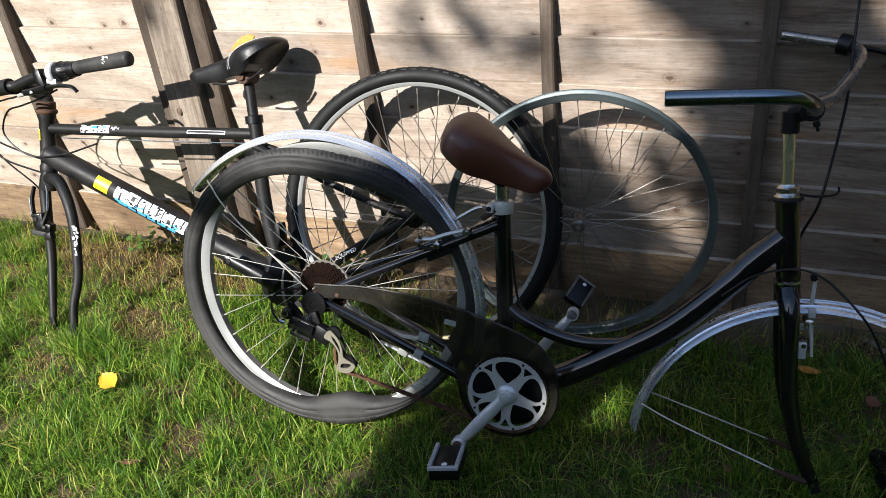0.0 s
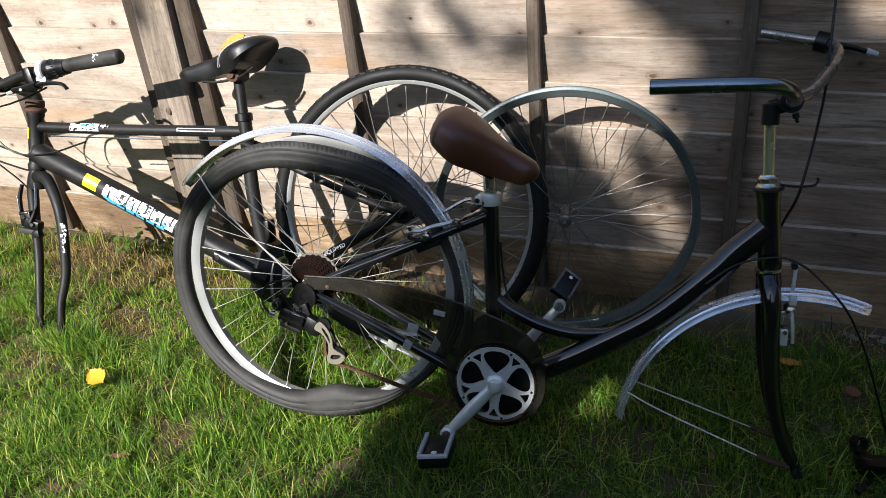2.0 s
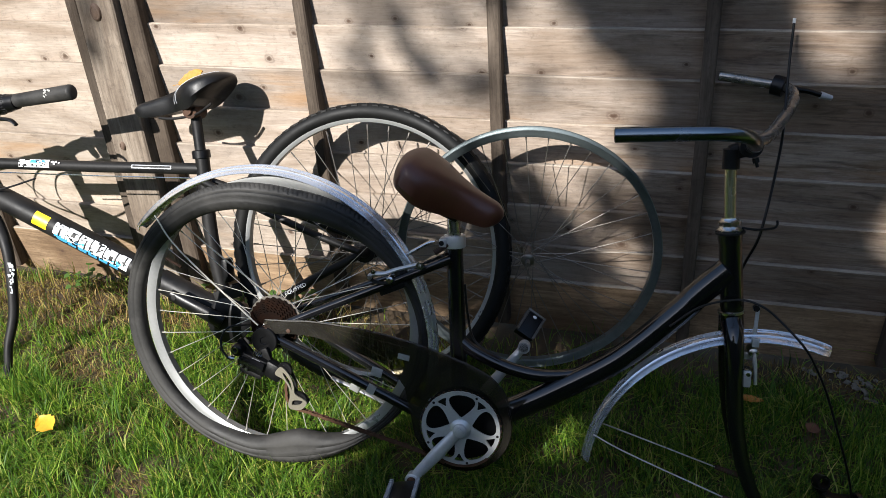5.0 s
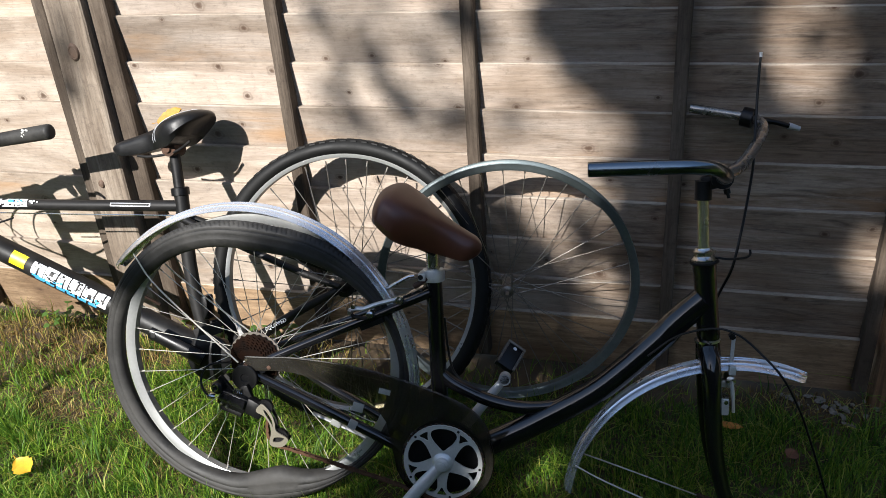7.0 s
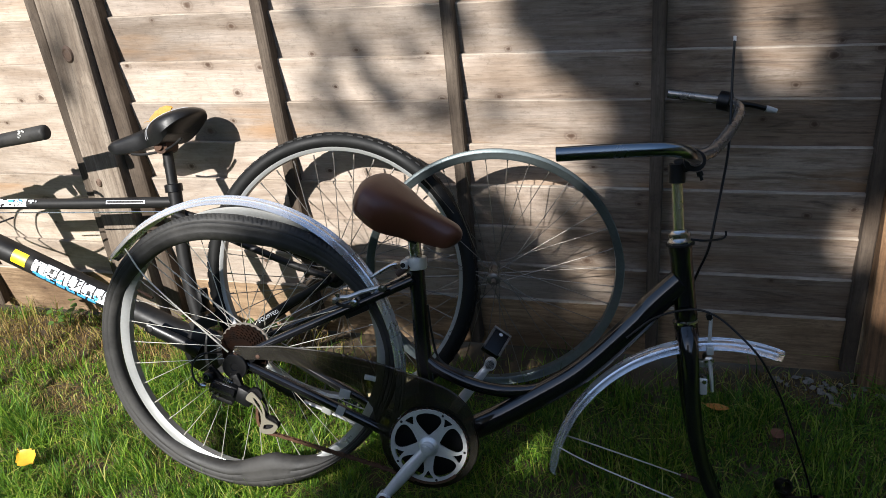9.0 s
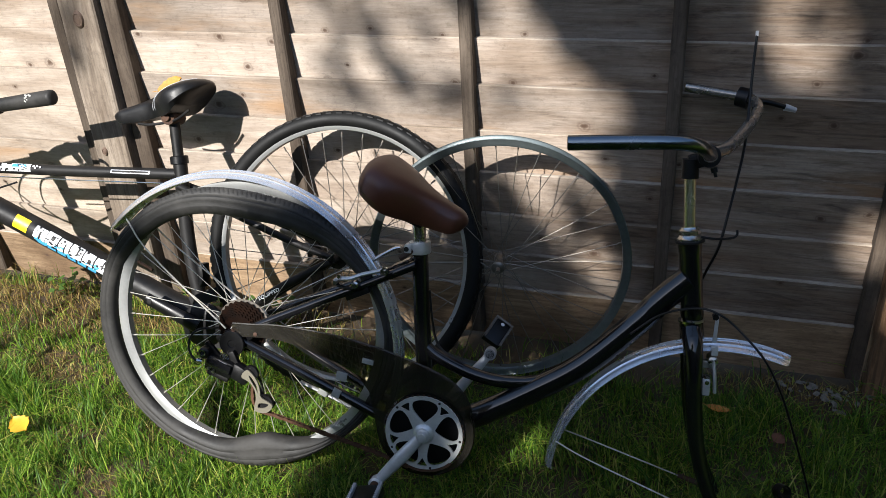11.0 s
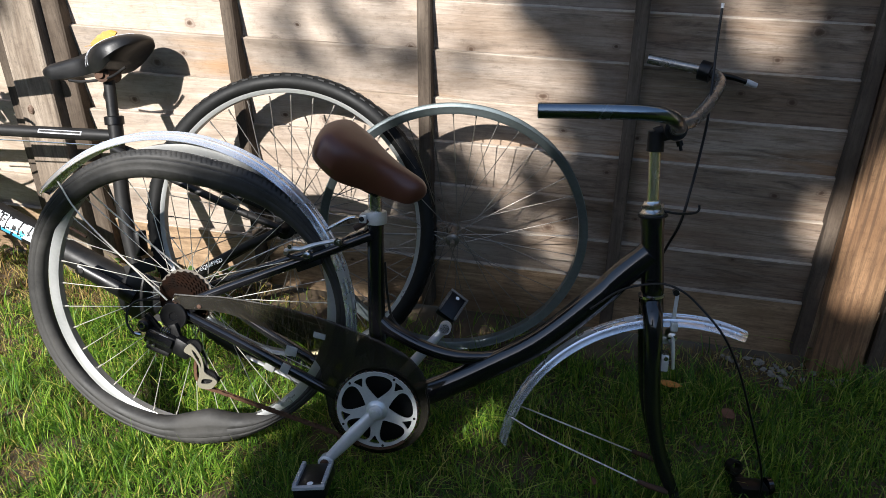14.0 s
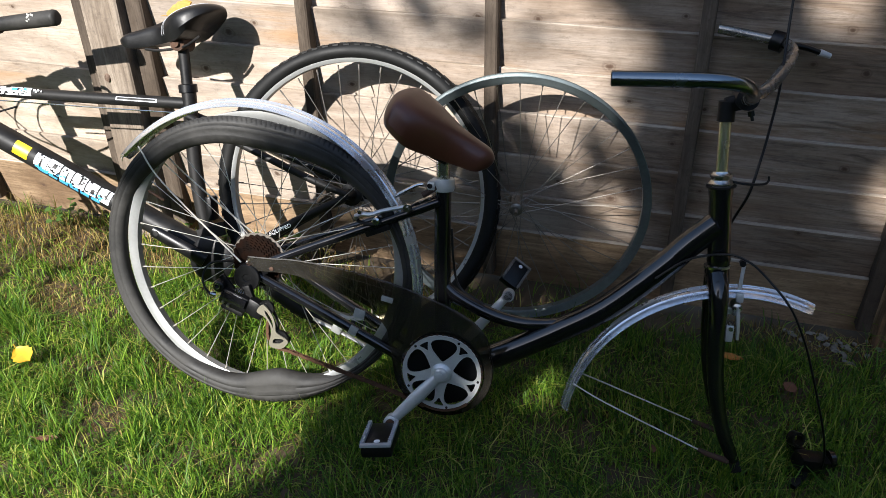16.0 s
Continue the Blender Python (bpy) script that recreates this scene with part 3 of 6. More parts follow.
part("tube_valve", lifted(tube([(0.262 * math.cos(2.7), 0.262 * math.sin(2.7), 0), (0.225 * math.cos(2.7), 0.225 * math.sin(2.7), 0.004)], 0.003, 8), DROP), RUST, rear)
part("hub", lifted(disc(bmesh.new(), (0, 0, -0.05), (0, 0, 1), [(0, 0.006), (0.01, 0.006), (0.01, 0.011), (0.016, 0.024), (0.02, 0.024), (0.022, 0.014), (0.075, 0.014), (0.077, 0.026), (0.081, 0.026), (0.083, 0.012), (0.11, 0.012), (0.11, 0.006)], 24), DROP), ALLOY, rear)
for k, r in enumerate((0.050, 0.045, 0.041, 0.037, 0.033, 0.029)):
    cas = bmesh.new()
    w = 0.030 + 0.0035 * k
    prof = [(r + (0.0022 if j % 2 else -0.0014)) for j in range(52)]
    lo = [cas.verts.new((p * math.cos(2 * math.pi * j / 52), p * math.sin(2 * math.pi * j / 52), w)) for j, p in enumerate(prof)]
    hi = [cas.verts.new((p * math.cos(2 * math.pi * j / 52), p * math.sin(2 * math.pi * j / 52), w + 0.0018)) for j, p in enumerate(prof)]
    cas.faces.new(lo[::-1]), cas.faces.new(hi)
    for j in range(52):
        cas.faces.new((lo[j], lo[(j + 1) % 52], hi[(j + 1) % 52], hi[j]))
    part("sprocket", lifted(cas, DROP), COG, rear, "rusty brown sprocket", smooth=False)
part("spoke_guard", lifted(disc(bmesh.new(), (0, 0, 0.024), (0, 0, 1), [(0, 0.044), (0, 0.0535), (0.002, 0.054), (0.002, 0.044), (0, 0.044)], 40), DROP), DARK_SPOKE, rear)
spokes(rear, DROP, 0.022, 0.028, 0.267, 36, 0.00082, SPOKE)

# frame
cpart("down_tube", tube([(0.835, 0.135, 0), (0.79, 0.092, 0), (0.757, 0.054, 0), (0.664, -0.035, 0), (0.573, -0.095, 0), (0.48, -0.148, 0), (0.37, -0.198, 0)], 0.0235, 20), BLACK, label="gloss black swooping step-through tube")
cpart("lower_strut", tube([(0.356, -0.02, 0), (0.385, -0.043, 0), (0.443, -0.07, 0), (0.498, -0.083, 0), (0.552, -0.083, 0), (0.60, -0.072, 0)], 0.0125, 14), BLACK)
cpart("seat_tube", tube([(0.351, 0.165, 0), (0.356, -0.01, 0), (0.364, -0.205, 0)], 0.0155, 18), BLACK)
cpart("head_tube", disc(bmesh.new(), (0.8462, 0.063, 0), (-0.0145, 0.15, 0), [(0, 0.019), (0.01, 0.0205), (0.02, 0.0195), (0.12, 0.0195), (0.13, 0.021), (0.141, 0.0205)], 24), BLACK)
for s in (1, -1):
    cpart("seat_stay", tube([(0.006, -0.004, 0.058 * s), (0.10, 0.036, 0.046 * s), (0.25, 0.098, 0.032 * s), (0.348, 0.139, 0.018 * s)], [0.0085, 0.0085], 12), BLACK)
    cpart("chain_stay", tube([(0.012, -0.02, 0.058 * s), (0.12, -0.078, 0.045 * s), (0.25, -0.146, 0.036 * s), (0.35, -0.198, 0.028 * s)], [0.009, 0.011], 12), BLACK)
    cpart("dropout", block((0.05, 0.034, 0.006), (0.004, -0.008, 0.058 * s), Matrix.Rotation(0.4, 3, "Z")), BLACK)
cpart("bottom_bracket", disc(bmesh.new(), (0.364, -0.203, -0.036), (0, 0, 1), [(0, 0.02), (0.003, 0.023), (0.069, 0.023), (0.072, 0.02)], 24), BLACK)
cpart("axle_nut", disc(bmesh.new(), (0, 0, 0.06), (0, 0, 1), [(0, 0.009), (0.007, 0.009), (0.007, 0.005), (0.014, 0.0045)], 6), RUST)
bridge = cpart("stay_bridge", block((0.034, 0.014, 0.034), (0.318, 0.134, 0.0), Matrix.Rotation(0.4, 3, "Z"), 0.004), BLACK)

# seat
cpart("seat_post", tube([(0.352, 0.15, 0), (0.349, 0.232, 0)], 0.0125, 18), CHROME, label="tarnished chrome seat post")
clamp = cpart("seat_clamp", disc(bmesh.new(), (0.3515, 0.158, 0), (-0.02, 1, 0), [(0, 0.017), (0, 0.020), (0.004, 0.021), (0.018, 0.021), (0.022, 0.020), (0.022, 0.017)], 24), ALLOY, label="cast alloy seat clamp")
part("clamp_bolt", lifted(block((0.014, 0.016, 0.026), (0.333, 0.169, 0.010), None, 0.003), DROP), ALLOY, clamp)
part("bolt_socket", lifted(disc(bmesh.new(), (0.331, 0.169, 0.0225), (0, 0, 1), [(0, 0.0048), (0.0008, 0.0048), (0.001, 0.0046)], 12), DROP), DULL, clamp)
part("clamp_lever", lifted(tube([(0.318, 0.170, 0.012), (0.302, 0.165, 0.010), (0.262, 0.141, 0.006)], [0.0045, 0.0055], 10, flat=(1, 0.7)), DROP), CHROME, clamp, "chrome quick-release lever")


def saddle_at(shape, s, t, lift=0.0):
    """A point of a saddle's domed top: s from tail to nose, t across it from -1 to 1."""
    tail, nose, half, skirt, crown = shape
    tail, nose = Vector(tail), Vector(nose)
    up = Vector((0, 0, 1)).cross((nose - tail).normalized()).normalized()
    if up.y < 0:
        up = -up
    soft = min(0.05, s * 0.8, (1 - s) * 0.8)
    near = [s + soft * q for q in (-1, -0.6, -0.2, 0.2, 0.6, 1)]
    w, c, d = (float(np.mean(np.interp(near, *zip(*tab)))) for tab in (half, crown, skirt))
    round_end = math.sqrt(max(0.0, 1 - max(0.0, 1 - s / 0.13) ** 2)) * math.sqrt(max(0.0, 1 - max(0.0, 1 - (1 - s) / 0.12) ** 2))
    w, c, d = max(0.002, w * round_end), max(0.001, c * round_end), max(0.001, d * round_end)
    p = tail.lerp(nose, s) + up * (0.012 * (2 * s - 1) ** 2)
    out = Vector((0, 0, 1))
    if abs(t) <= 1:
        return p + out * (w + lift) * math.sin(t * math.pi / 2) + up * ((c + lift) * math.cos(t * math.pi / 2) ** 0.8 if abs(t) < 1 else 0)
    side, drop = math.copysign(1, t), abs(t) - 1
    return p + out * side * (w + lift) * (1.0 if drop < 0.7 else 0.88) - up * d * drop


def saddle_mesh(shape):
    """A saddle lofted from tail to nose: half gives widths, skirt the depth of its sides, crown the height of the domed top."""
    bm = bmesh.new()
    n = 40
    across = [-1 + 2 * j / 16 for j in range(17)] + [1.6, 2.0, -2.0, -1.6]
    rings = []
    for k in range(n + 1):
        s = 0.5 - 0.5 * math.cos(math.pi * k / n)
        rings.append([bm.verts.new(saddle_at(shape, s, t)) for t in across])
    m = len(across)
    for a, b in zip(rings, rings[1:]):
        for j in range(m):
            bm.faces.new((a[j], a[(j + 1) % m], b[(j + 1) % m], b[j]))
    bm.faces.new(rings[0][::-1])
    bm.faces.new(rings[-1])
    return bm


CITY_SADDLE = ((0.252, 0.313, 0), (0.434, 0.204, 0), [(0, 0.086), (0.06, 0.092), (0.14, 0.097), (0.27, 0.099), (0.42, 0.082), (0.57, 0.054), (0.74, 0.037), (0.88, 0.032), (1, 0.028)], [(0, 0.024), (0.1, 0.030), (0.35, 0.036), (0.6, 0.029), (0.9, 0.023), (1, 0.021)], [(0, 0.028), (0.15, 0.039), (0.35, 0.041), (0.6, 0.033), (0.85, 0.026), (1, 0.020)])
seat = cpart("saddle", saddle_mesh(CITY_SADDLE), LEATHER, label="smooth brown leather-look saddle")
part("saddle_rail", lifted(tube([(0.26, 0.262, 0.03), (0.30, 0.235, 0.024), (0.36, 0.222, 0.02), (0.41, 0.205, 0.01)], 0.0036, 8), DROP), DULL, seat)
part("saddle_rail", lifted(tube([(0.26, 0.262, -0.03), (0.30, 0.235, -0.024), (0.36, 0.222, -0.02), (0.41, 0.205, -0.01)], 0.0036, 8), DROP), DULL, seat)
part("saddle_clamp", lifted(block((0.035, 0.024, 0.05), (0.347, 0.226, 0), Matrix.Rotation(-0.4, 3, "Z"), 0.004), DROP), DULL, seat)

# steering
axis = Vector((-0.0145, 0.15, 0)).normalized()
cpart("crown_ring", disc(bmesh.new(), Vector((0.8445, 0.0575, 0)), axis, [(0, 0.019), (0.001, 0.0225), (0.005, 0.0225), (0.006, 0.019)], 24), CHROME)
hs = cpart("headset", disc(bmesh.new(), Vector((0.8325, 0.204, 0)), axis, [(0, 0.021), (0.004, 0.022), (0.006, 0.019), (0.010, 0.0165), (0.012, 0.0185), (0.018, 0.0185), (0.020, 0.015), (0.024, 0.013)], 8), CHROME, label="chrome headset nuts")
part("washer", lifted(disc(bmesh.new(), Vector((0.8335, 0.2, 0)), axis, [(0, 0.02), (0.001, 0.025), (0.004, 0.025), (0.005, 0.02)], 28), DROP), DULL, hs)
cpart("lamp_bracket", tube([(0.85, 0.213, 0.012), (0.875, 0.209, 0.004), (0.905, 0.207, -0.02), (0.914, 0.211, -0.03), (0.914, 0.219, -0.032)], 0.0022, 6), DULL, label="bent black wire lamp bracket")
cpart("quill", tube([(0.8312, 0.218, 0), (0.826, 0.318, 0)], 0.0098, 18), BRASSY, label="tarnished brassy stem quill")
st = cpart("stem", tube([(0.826, 0.312, 0), (0.8255, 0.345, 0)], 0.0145, 18), DULL, label="black handlebar stem head")
part("stem_clamp", lifted(tube([(0.852, 0.352, -0.026), (0.853, 0.352, 0.026)], 0.0185, 18), DROP), DULL, st)
part("stem_arm", lifted(block((0.036, 0.026, 0.022), (0.839, 0.343, 0), Matrix.Rotation(0.3, 3, "Z"), 0.006), DROP), DULL, st)
part("clamp_bolt", lifted(disc(bmesh.new(), (0.862, 0.332, 0.012), (0.3, -1, 0), [(0, 0.006), (0.008, 0.006), (0.008, 0.003), (0.016, 0.003)], 6), DROP), DULL, st)
cpart("handlebar", tube([(0.853, 0.352, 0), (0.853, 0.353, 0.03), (0.846, 0.362, 0.10), (0.834, 0.374, 0.16), (0.818, 0.385, 0.196), (0.79, 0.391, 0.216), (0.74, 0.392, 0.226), (0.631, 0.389, 0.23)], 0.0111, 18, 8), BLUED, label="bare blue-grey steel swept handlebar")
cpart("bar_mouth", disc(bmesh.new(), (0.6308, 0.389, 0.23), (-1, -0.02, 0.03), [(0, 0.0098), (0.0006, 0.0096)], 18), DULL, label="dark open end of the bar")
cpart("handlebar", tube([(0.853, 0.352, 0), (0.860, 0.352, -0.03), (0.892, 0.358, -0.07), (0.92, 0.377, -0.12), (0.946, 0.402, -0.17), (0.958, 0.423, -0.205), (0.950, 0.435, -0.228), (0.93, 0.441, -0.24), (0.828, 0.458, -0.252)], [0.0125, 0.0092], 18, 8), WORN_BAR, label="scratched chrome swept handlebar half")
lev = cpart("brake_lever", tube([(0.955, 0.434, -0.23), (0.985, 0.430, -0.236), (1.016, 0.421, -0.24)], [0.0085, 0.0065], 10, flat=(1, 0.8)), PLASTIC, label="black brake lever with chipped silver tip")
part("lever_clamp", lifted(tube([(0.945, 0.4365, -0.232), (0.926, 0.4415, -0.24)], 0.0195, 18), DROP), PLASTIC, lev)
part("lever_tip", lifted(tube([(1.012, 0.422, -0.239), (1.033, 0.416, -0.241)], [0.0072, 0.005], 10), DROP), REFLECTOR, lev)
cab = cpart("brake_cable", tube([(0.943, 0.555, -0.185), (0.940, 0.50, -0.178), (0.936, 0.43, -0.16), (0.928, 0.36, -0.12), (0.912, 0.30, -0.07), (0.897, 0.25, -0.03), (0.884, 0.19, -0.02), (0.868, 0.145, -0.03), (0.855, 0.11, -0.035)], 0.0026, 8), PLASTIC, label="loose black brake cable")
part("ferrule", lifted(tube([(0.943, 0.552, -0.185), (0.9431, 0.561, -0.186)], 0.0030, 8), DROP), REFLECTOR, cab)

# fork and front mudguard
fk = cpart("fork_crown", disc(bmesh.new(), Vector((0.8495, 0.020, 0)), axis, [(0, 0.018), (0.012, 0.0205), (0.0375, 0.0195)], 20), BLACK)
for s in (1, -1):
    cpart("fork_leg", tube([(0.845, 0.046, 0.016 * s), (0.847, 0.024, 0.036 * s), (0.850, -0.02, 0.044 * s), (0.855, -0.09, 0.046 * s), (0.865, -0.16, 0.048 * s), (0.884, -0.23, 0.050 * s), (0.909, -0.286, 0.050 * s)], [0.0185, 0.0115], 16), BLACK)
    cpart("fork_dropout", block((0.018, 0.032, 0.006), (0.913, -0.294, 0.05 * s), Matrix.Rotation(0.35, 3, "Z")), DULL)
    cpart("mudguard_stay", tube([(0.6153, -0.1816, 0.030 * s), (0.68, -0.208, 0.042 * s), (0.851, -0.272, 0.055 * s)], 0.0014, 6), SPOKE, label="thin steel mudguard stay")
    cpart("stay_eyelet", tube([(0.846, -0.270, 0.055 * s), (0.866, -0.277, 0.056 * s), (0.900, -0.286, 0.055 * s)], [0.0042, 0.0062], 8), RUST, label="rusty stay end bolted to the fork")


def guard_section(half, bulge, r, thick=0.0012):
    """A domed mudguard section with rolled edges and two ridges each side."""
    out = []
    ts = [-1 + 2 * k / 32 for k in range(33)]
    for t in ts:
        ridge = 0.0018 if 0.08 < abs(t) < 0.20 or 0.50 < abs(t) < 0.62 else 0.0
        out.append((r + bulge * (1 - t * t) + ridge, half * t))
    for t in reversed(ts):
        out.append((r + bulge * (1 - t * t) - thick, half * t * 0.97))
    return out


def rounded_guard(half, bulge, r, tip, reach):
    """The section at an angle: it narrows to a rounded tip."""
    return lambda a: guard_section(half * math.sqrt(max(0.04, 1 - max(0.0, 1 - abs(a - tip) / reach) ** 2)), bulge, r)


cpart("front_mudguard", hoop(rounded_guard(0.0285, 0.012, 0.2925, radians(66.8), radians(4.5)), 96, start=radians(173), end=radians(67.5), centre=(0.898, -0.277), closed=False), GUARD, label="silver ridged front mudguard")
cpart("rear_mudguard", hoop(rounded_guard(0.026, 0.011, 0.332, radians(141), radians(4)), 96, start=radians(140.5), end=radians(-22), centre=(-0.026, -0.041), closed=False), GUARD, label="silver ridged rear mudguard")
cpart("mudguard_stay", tube([(-0.235, 0.205, 0.030), (-0.18, 0.14, 0.044), (-0.02, 0.004, 0.062)], 0.0017, 6), SPOKE)
cpart("mudguard_stay", tube([(-0.235, 0.205, -0.030), (-0.18, 0.14, -0.044), (-0.02, 0.004, -0.062)], 0.0017, 6), SPOKE)

# brakes
fb = cpart("front_brake", block((0.0065, 0.10, 0.005), (0.885, 0.026, 0.012), Matrix.Rotation(-0.04, 3, "Z"), 0.003), ALLOY, label="dull alloy front brake arm")
part("brake_pivot", lifted(disc(bmesh.new(), (0.883, -0.006, 0.0), (0, 0, 1), [(0, 0.009), (0.026, 0.009), (0.028, 0.006)], 12), DROP), CHROME, fb)
part("brake_arm", lifted(tube([(0.884, 0.0, 0.02), (0.887, -0.03, 0.03), (0.889, -0.06, 0.034)], [0.007, 0.005], 8, flat=(1, 0.6)), DROP), ALLOY, fb)
part("guard_clamp", lifted(block((0.012, 0.016, 0.010), (0.884, 0.016, 0.030), None, 0.002), DROP), ALLOY, fb)
part("caliper", lifted(block((0.014, 0.030, 0.010), (0.872, -0.046, 0.044), None, 0.003), DROP), ALLOY, fb)
part("brake_spring_box", lifted(block((0.015, 0.014, 0.014), (0.873, -0.012, 0.018), None, 0.004), DROP), CHROME, fb)
part("brake_block", lifted(block((0.018, 0.036, 0.018), (0.871, -0.048, 0.03), None, 0.004), DROP), PLASTIC, fb)
part("brake_bolt", lifted(disc(bmesh.new(), (0.873, -0.036, 0.034), (0, 0, 1), [(0, 0.0075), (0.012, 0.0075), (0.012, 0.004), (0.018, 0.004)], 6), DROP), CHROME, fb)
part("brake_bolt", lifted(disc(bmesh.new(), (0.883, 0.074, 0.012), (0, 0, 1), [(0, 0.006), (0.010, 0.006), (0.010, 0.003)], 6), DROP), DULL, fb)
cpart("front_brake_cable", tube([(0.74, 0.035, 0.026), (0.79, 0.074, 0.026), (0.8496, 0.0908, 0.030), (0.888, 0.083, 0.035), (0.921, 0.058, 0.04), (0.9624, 0.014, 0.05), (0.992, -0.040, 0.05), (1.012, -0.091, 0.05), (1.046, -0.194, 0.05), (1.065, -0.259, 0.03), (1.068, -0.295, 0.02)], 0.0021, 8), PLASTIC, label="black cable drooping to the ground")
rb = cpart("rear_brake", tube([(0.200, 0.108, 0.046), (0.212, 0.114, 0.05), (0.230, 0.115, 0.05), (0.25, 0.122, 0.046), (0.272, 0.127, 0.04), (0.296, 0.132, 0.034)], [0.0058, 0.0042], 10, flat=(1, 0.8)), ALLOY, label="dull alloy rear brake arm")
part("brake_arm", lifted(tube([(0.200, 0.108, 0.045), (0.206, 0.098, 0.044), (0.228, 0.094, 0.042), (0.246, 0.098, 0.04)], 0.0034, 8), DROP), DULL, rb)
for p in ((0.210, 0.119, 0.052), (0.203, 0.107, 0.052)):
    part("brake_bolt", lifted(disc(bmesh.new(), p, (0, 0, 1), [(0, 0.0042), (0.006, 0.0042), (0.006, 0.002)], 6), DROP), CHROME, rb)
part("brake_pivot", lifted(disc(bmesh.new(), (0.238, 0.102, 0.036), (0, 0, 1), [(0, 0.007), (0.012, 0.007), (0.014, 0.004), (0.018, 0.004)], 12), DROP), CHROME, rb)
part("brake_block", lifted(block((0.05, 0.014, 0.014), (0.238, 0.082, 0.03), Matrix.Rotation(0.4, 3, "Z"), 0.003), DROP), PLASTIC, rb)
part("brake_bolt", lifted(disc(bmesh.new(), (0.296, 0.131, 0.04), (0, 0, 1), [(0, 0.008), (0.010, 0.008), (0.010, 0.004), (0.016, 0.004)], 6), DROP), CHROME, rb)
part("adjuster", lifted(tube([(0.318, 0.150, 0.02), (0.342, 0.166, 0.016)], [0.006, 0.0045], 8), DROP), RUST, rb)
cpart("rear_brake_cable", tube([(0.372, 0.09, 0.01), (0.378, 0.03, 0.012), (0.392, -0.02, 0.014), (0.44, -0.05, 0.014)], 0.0024, 6), PLASTIC)

# drive
CX, CY = 0.3745, -0.1695


def plate(outline, holes, z, thick):
    """A flat plate cut out of an outline, with holes through it."""
    bm = bmesh.new()
    edges = []
    for loop in [outline] + holes:
        vs = [bm.verts.new((p[0], p[1], z)) for p in loop]
        edges += [bm.edges.new((vs[k], vs[(k + 1) % len(vs)])) for k in range(len(vs))]
    bmesh.ops.triangle_fill(bm, edges=edges, use_beauty=True)
    got = bmesh.ops.extrude_face_region(bm, geom=list(bm.faces))
    bmesh.ops.translate(bm, vec=(0, 0, thick), verts=[g for g in got["geom"] if isinstance(g, bmesh.types.BMVert)])
    return bm


def chain_guard():
    """A smoked plate: a band from the hub that widens into a disc round the chainring."""
    bm = bmesh.new()
    top = [(-0.005, 0.016), (0.041, 0.016), (0.094, 0.017), (0.199, 0.006), (0.302, -0.018), (0.405, -0.056), (0.446, -0.088), (0.462, -0.120)]
    line = [Vector((*p, 0)) for p in top]
    rim = curve_through(line, 5)
    arc = [Vector((CX + 0.093 * math.cos(a), CY + 0.004 + 0.093 * math.sin(a), 0)) for a in (radians(22 - 198 * k / 30) for k in range(31))]
    low = curve_through([Vector((0.268, -0.098, 0)), Vector((0.240, -0.062, 0)), Vector((0.198, -0.043, 0)), Vector((0.094, -0.010, 0)), Vector((0.0, -0.008, 0))], 5)
    loop = rim + arc + low
    hole = [Vector((CX + 0.079 * math.cos(a), CY + 0.079 * math.sin(a), 0)) for a in (2 * math.pi * k / 48 for k in range(48))]
    vo = [bm.verts.new((p.x, p.y, 0.066)) for p in loop]
    vh = [bm.verts.new((p.x, p.y, 0.066)) for p in hole]
    eo = [bm.edges.new((vo[k], vo[(k + 1) % len(vo)])) for k in range(len(vo))]
    eh = [bm.edges.new((vh[k], vh[(k + 1) % len(vh)])) for k in range(len(vh))]
    bmesh.ops.triangle_fill(bm, edges=eo + eh, use_beauty=True)
    faces = list(bm.faces)
    got = bmesh.ops.extrude_face_region(bm, geom=faces)
    bmesh.ops.translate(bm, vec=(0, 0, 0.0028), verts=[g for g in got["geom"] if isinstance(g, bmesh.types.BMVert)])
    sweep(bm, [Vector((p.x, p.y, 0.062)) for p in rim + arc], 0.0022, 6)
    return bm


cg = cpart("chain_guard", chain_guard(), SMOKED, label="scratched smoked plastic chain guard", smooth=False)
part("guard_back", lifted(disc(bmesh.new(), (CX, CY, 0.046), (0, 0, 1), [(0, 0.074), (0.002, 0.074)], 40), DROP), PLASTIC, cg)
part("guard_clip", lifted(block((0.021, 0.017, 0.004), (0.216, -0.070, 0.073), Matrix.Rotation(-0.25, 3, "Z"), 0.001), DROP), PALE, cg, "pale grey clip")
part("guard_clip", lifted(block((0.022, 0.010, 0.004), (0.268, -0.037, 0.072), Matrix.Rotation(-0.2, 3, "Z"), 0.001), DROP), PALE, cg)
part("guard_clip", lifted(block((0.016, 0.018, 0.004), (0.202, -0.108, 0.066), Matrix.Rotation(-0.45, 3, "Z"), 0.001), DROP), PALE, cg)
part("guard_screw", lifted(disc(bmesh.new(), (0.044, -0.001, 0.068), (0, 0, 1), [(0, 0.0042), (0.002, 0.0042), (0.003, 0.002)], 12), DROP), RUST, cg)


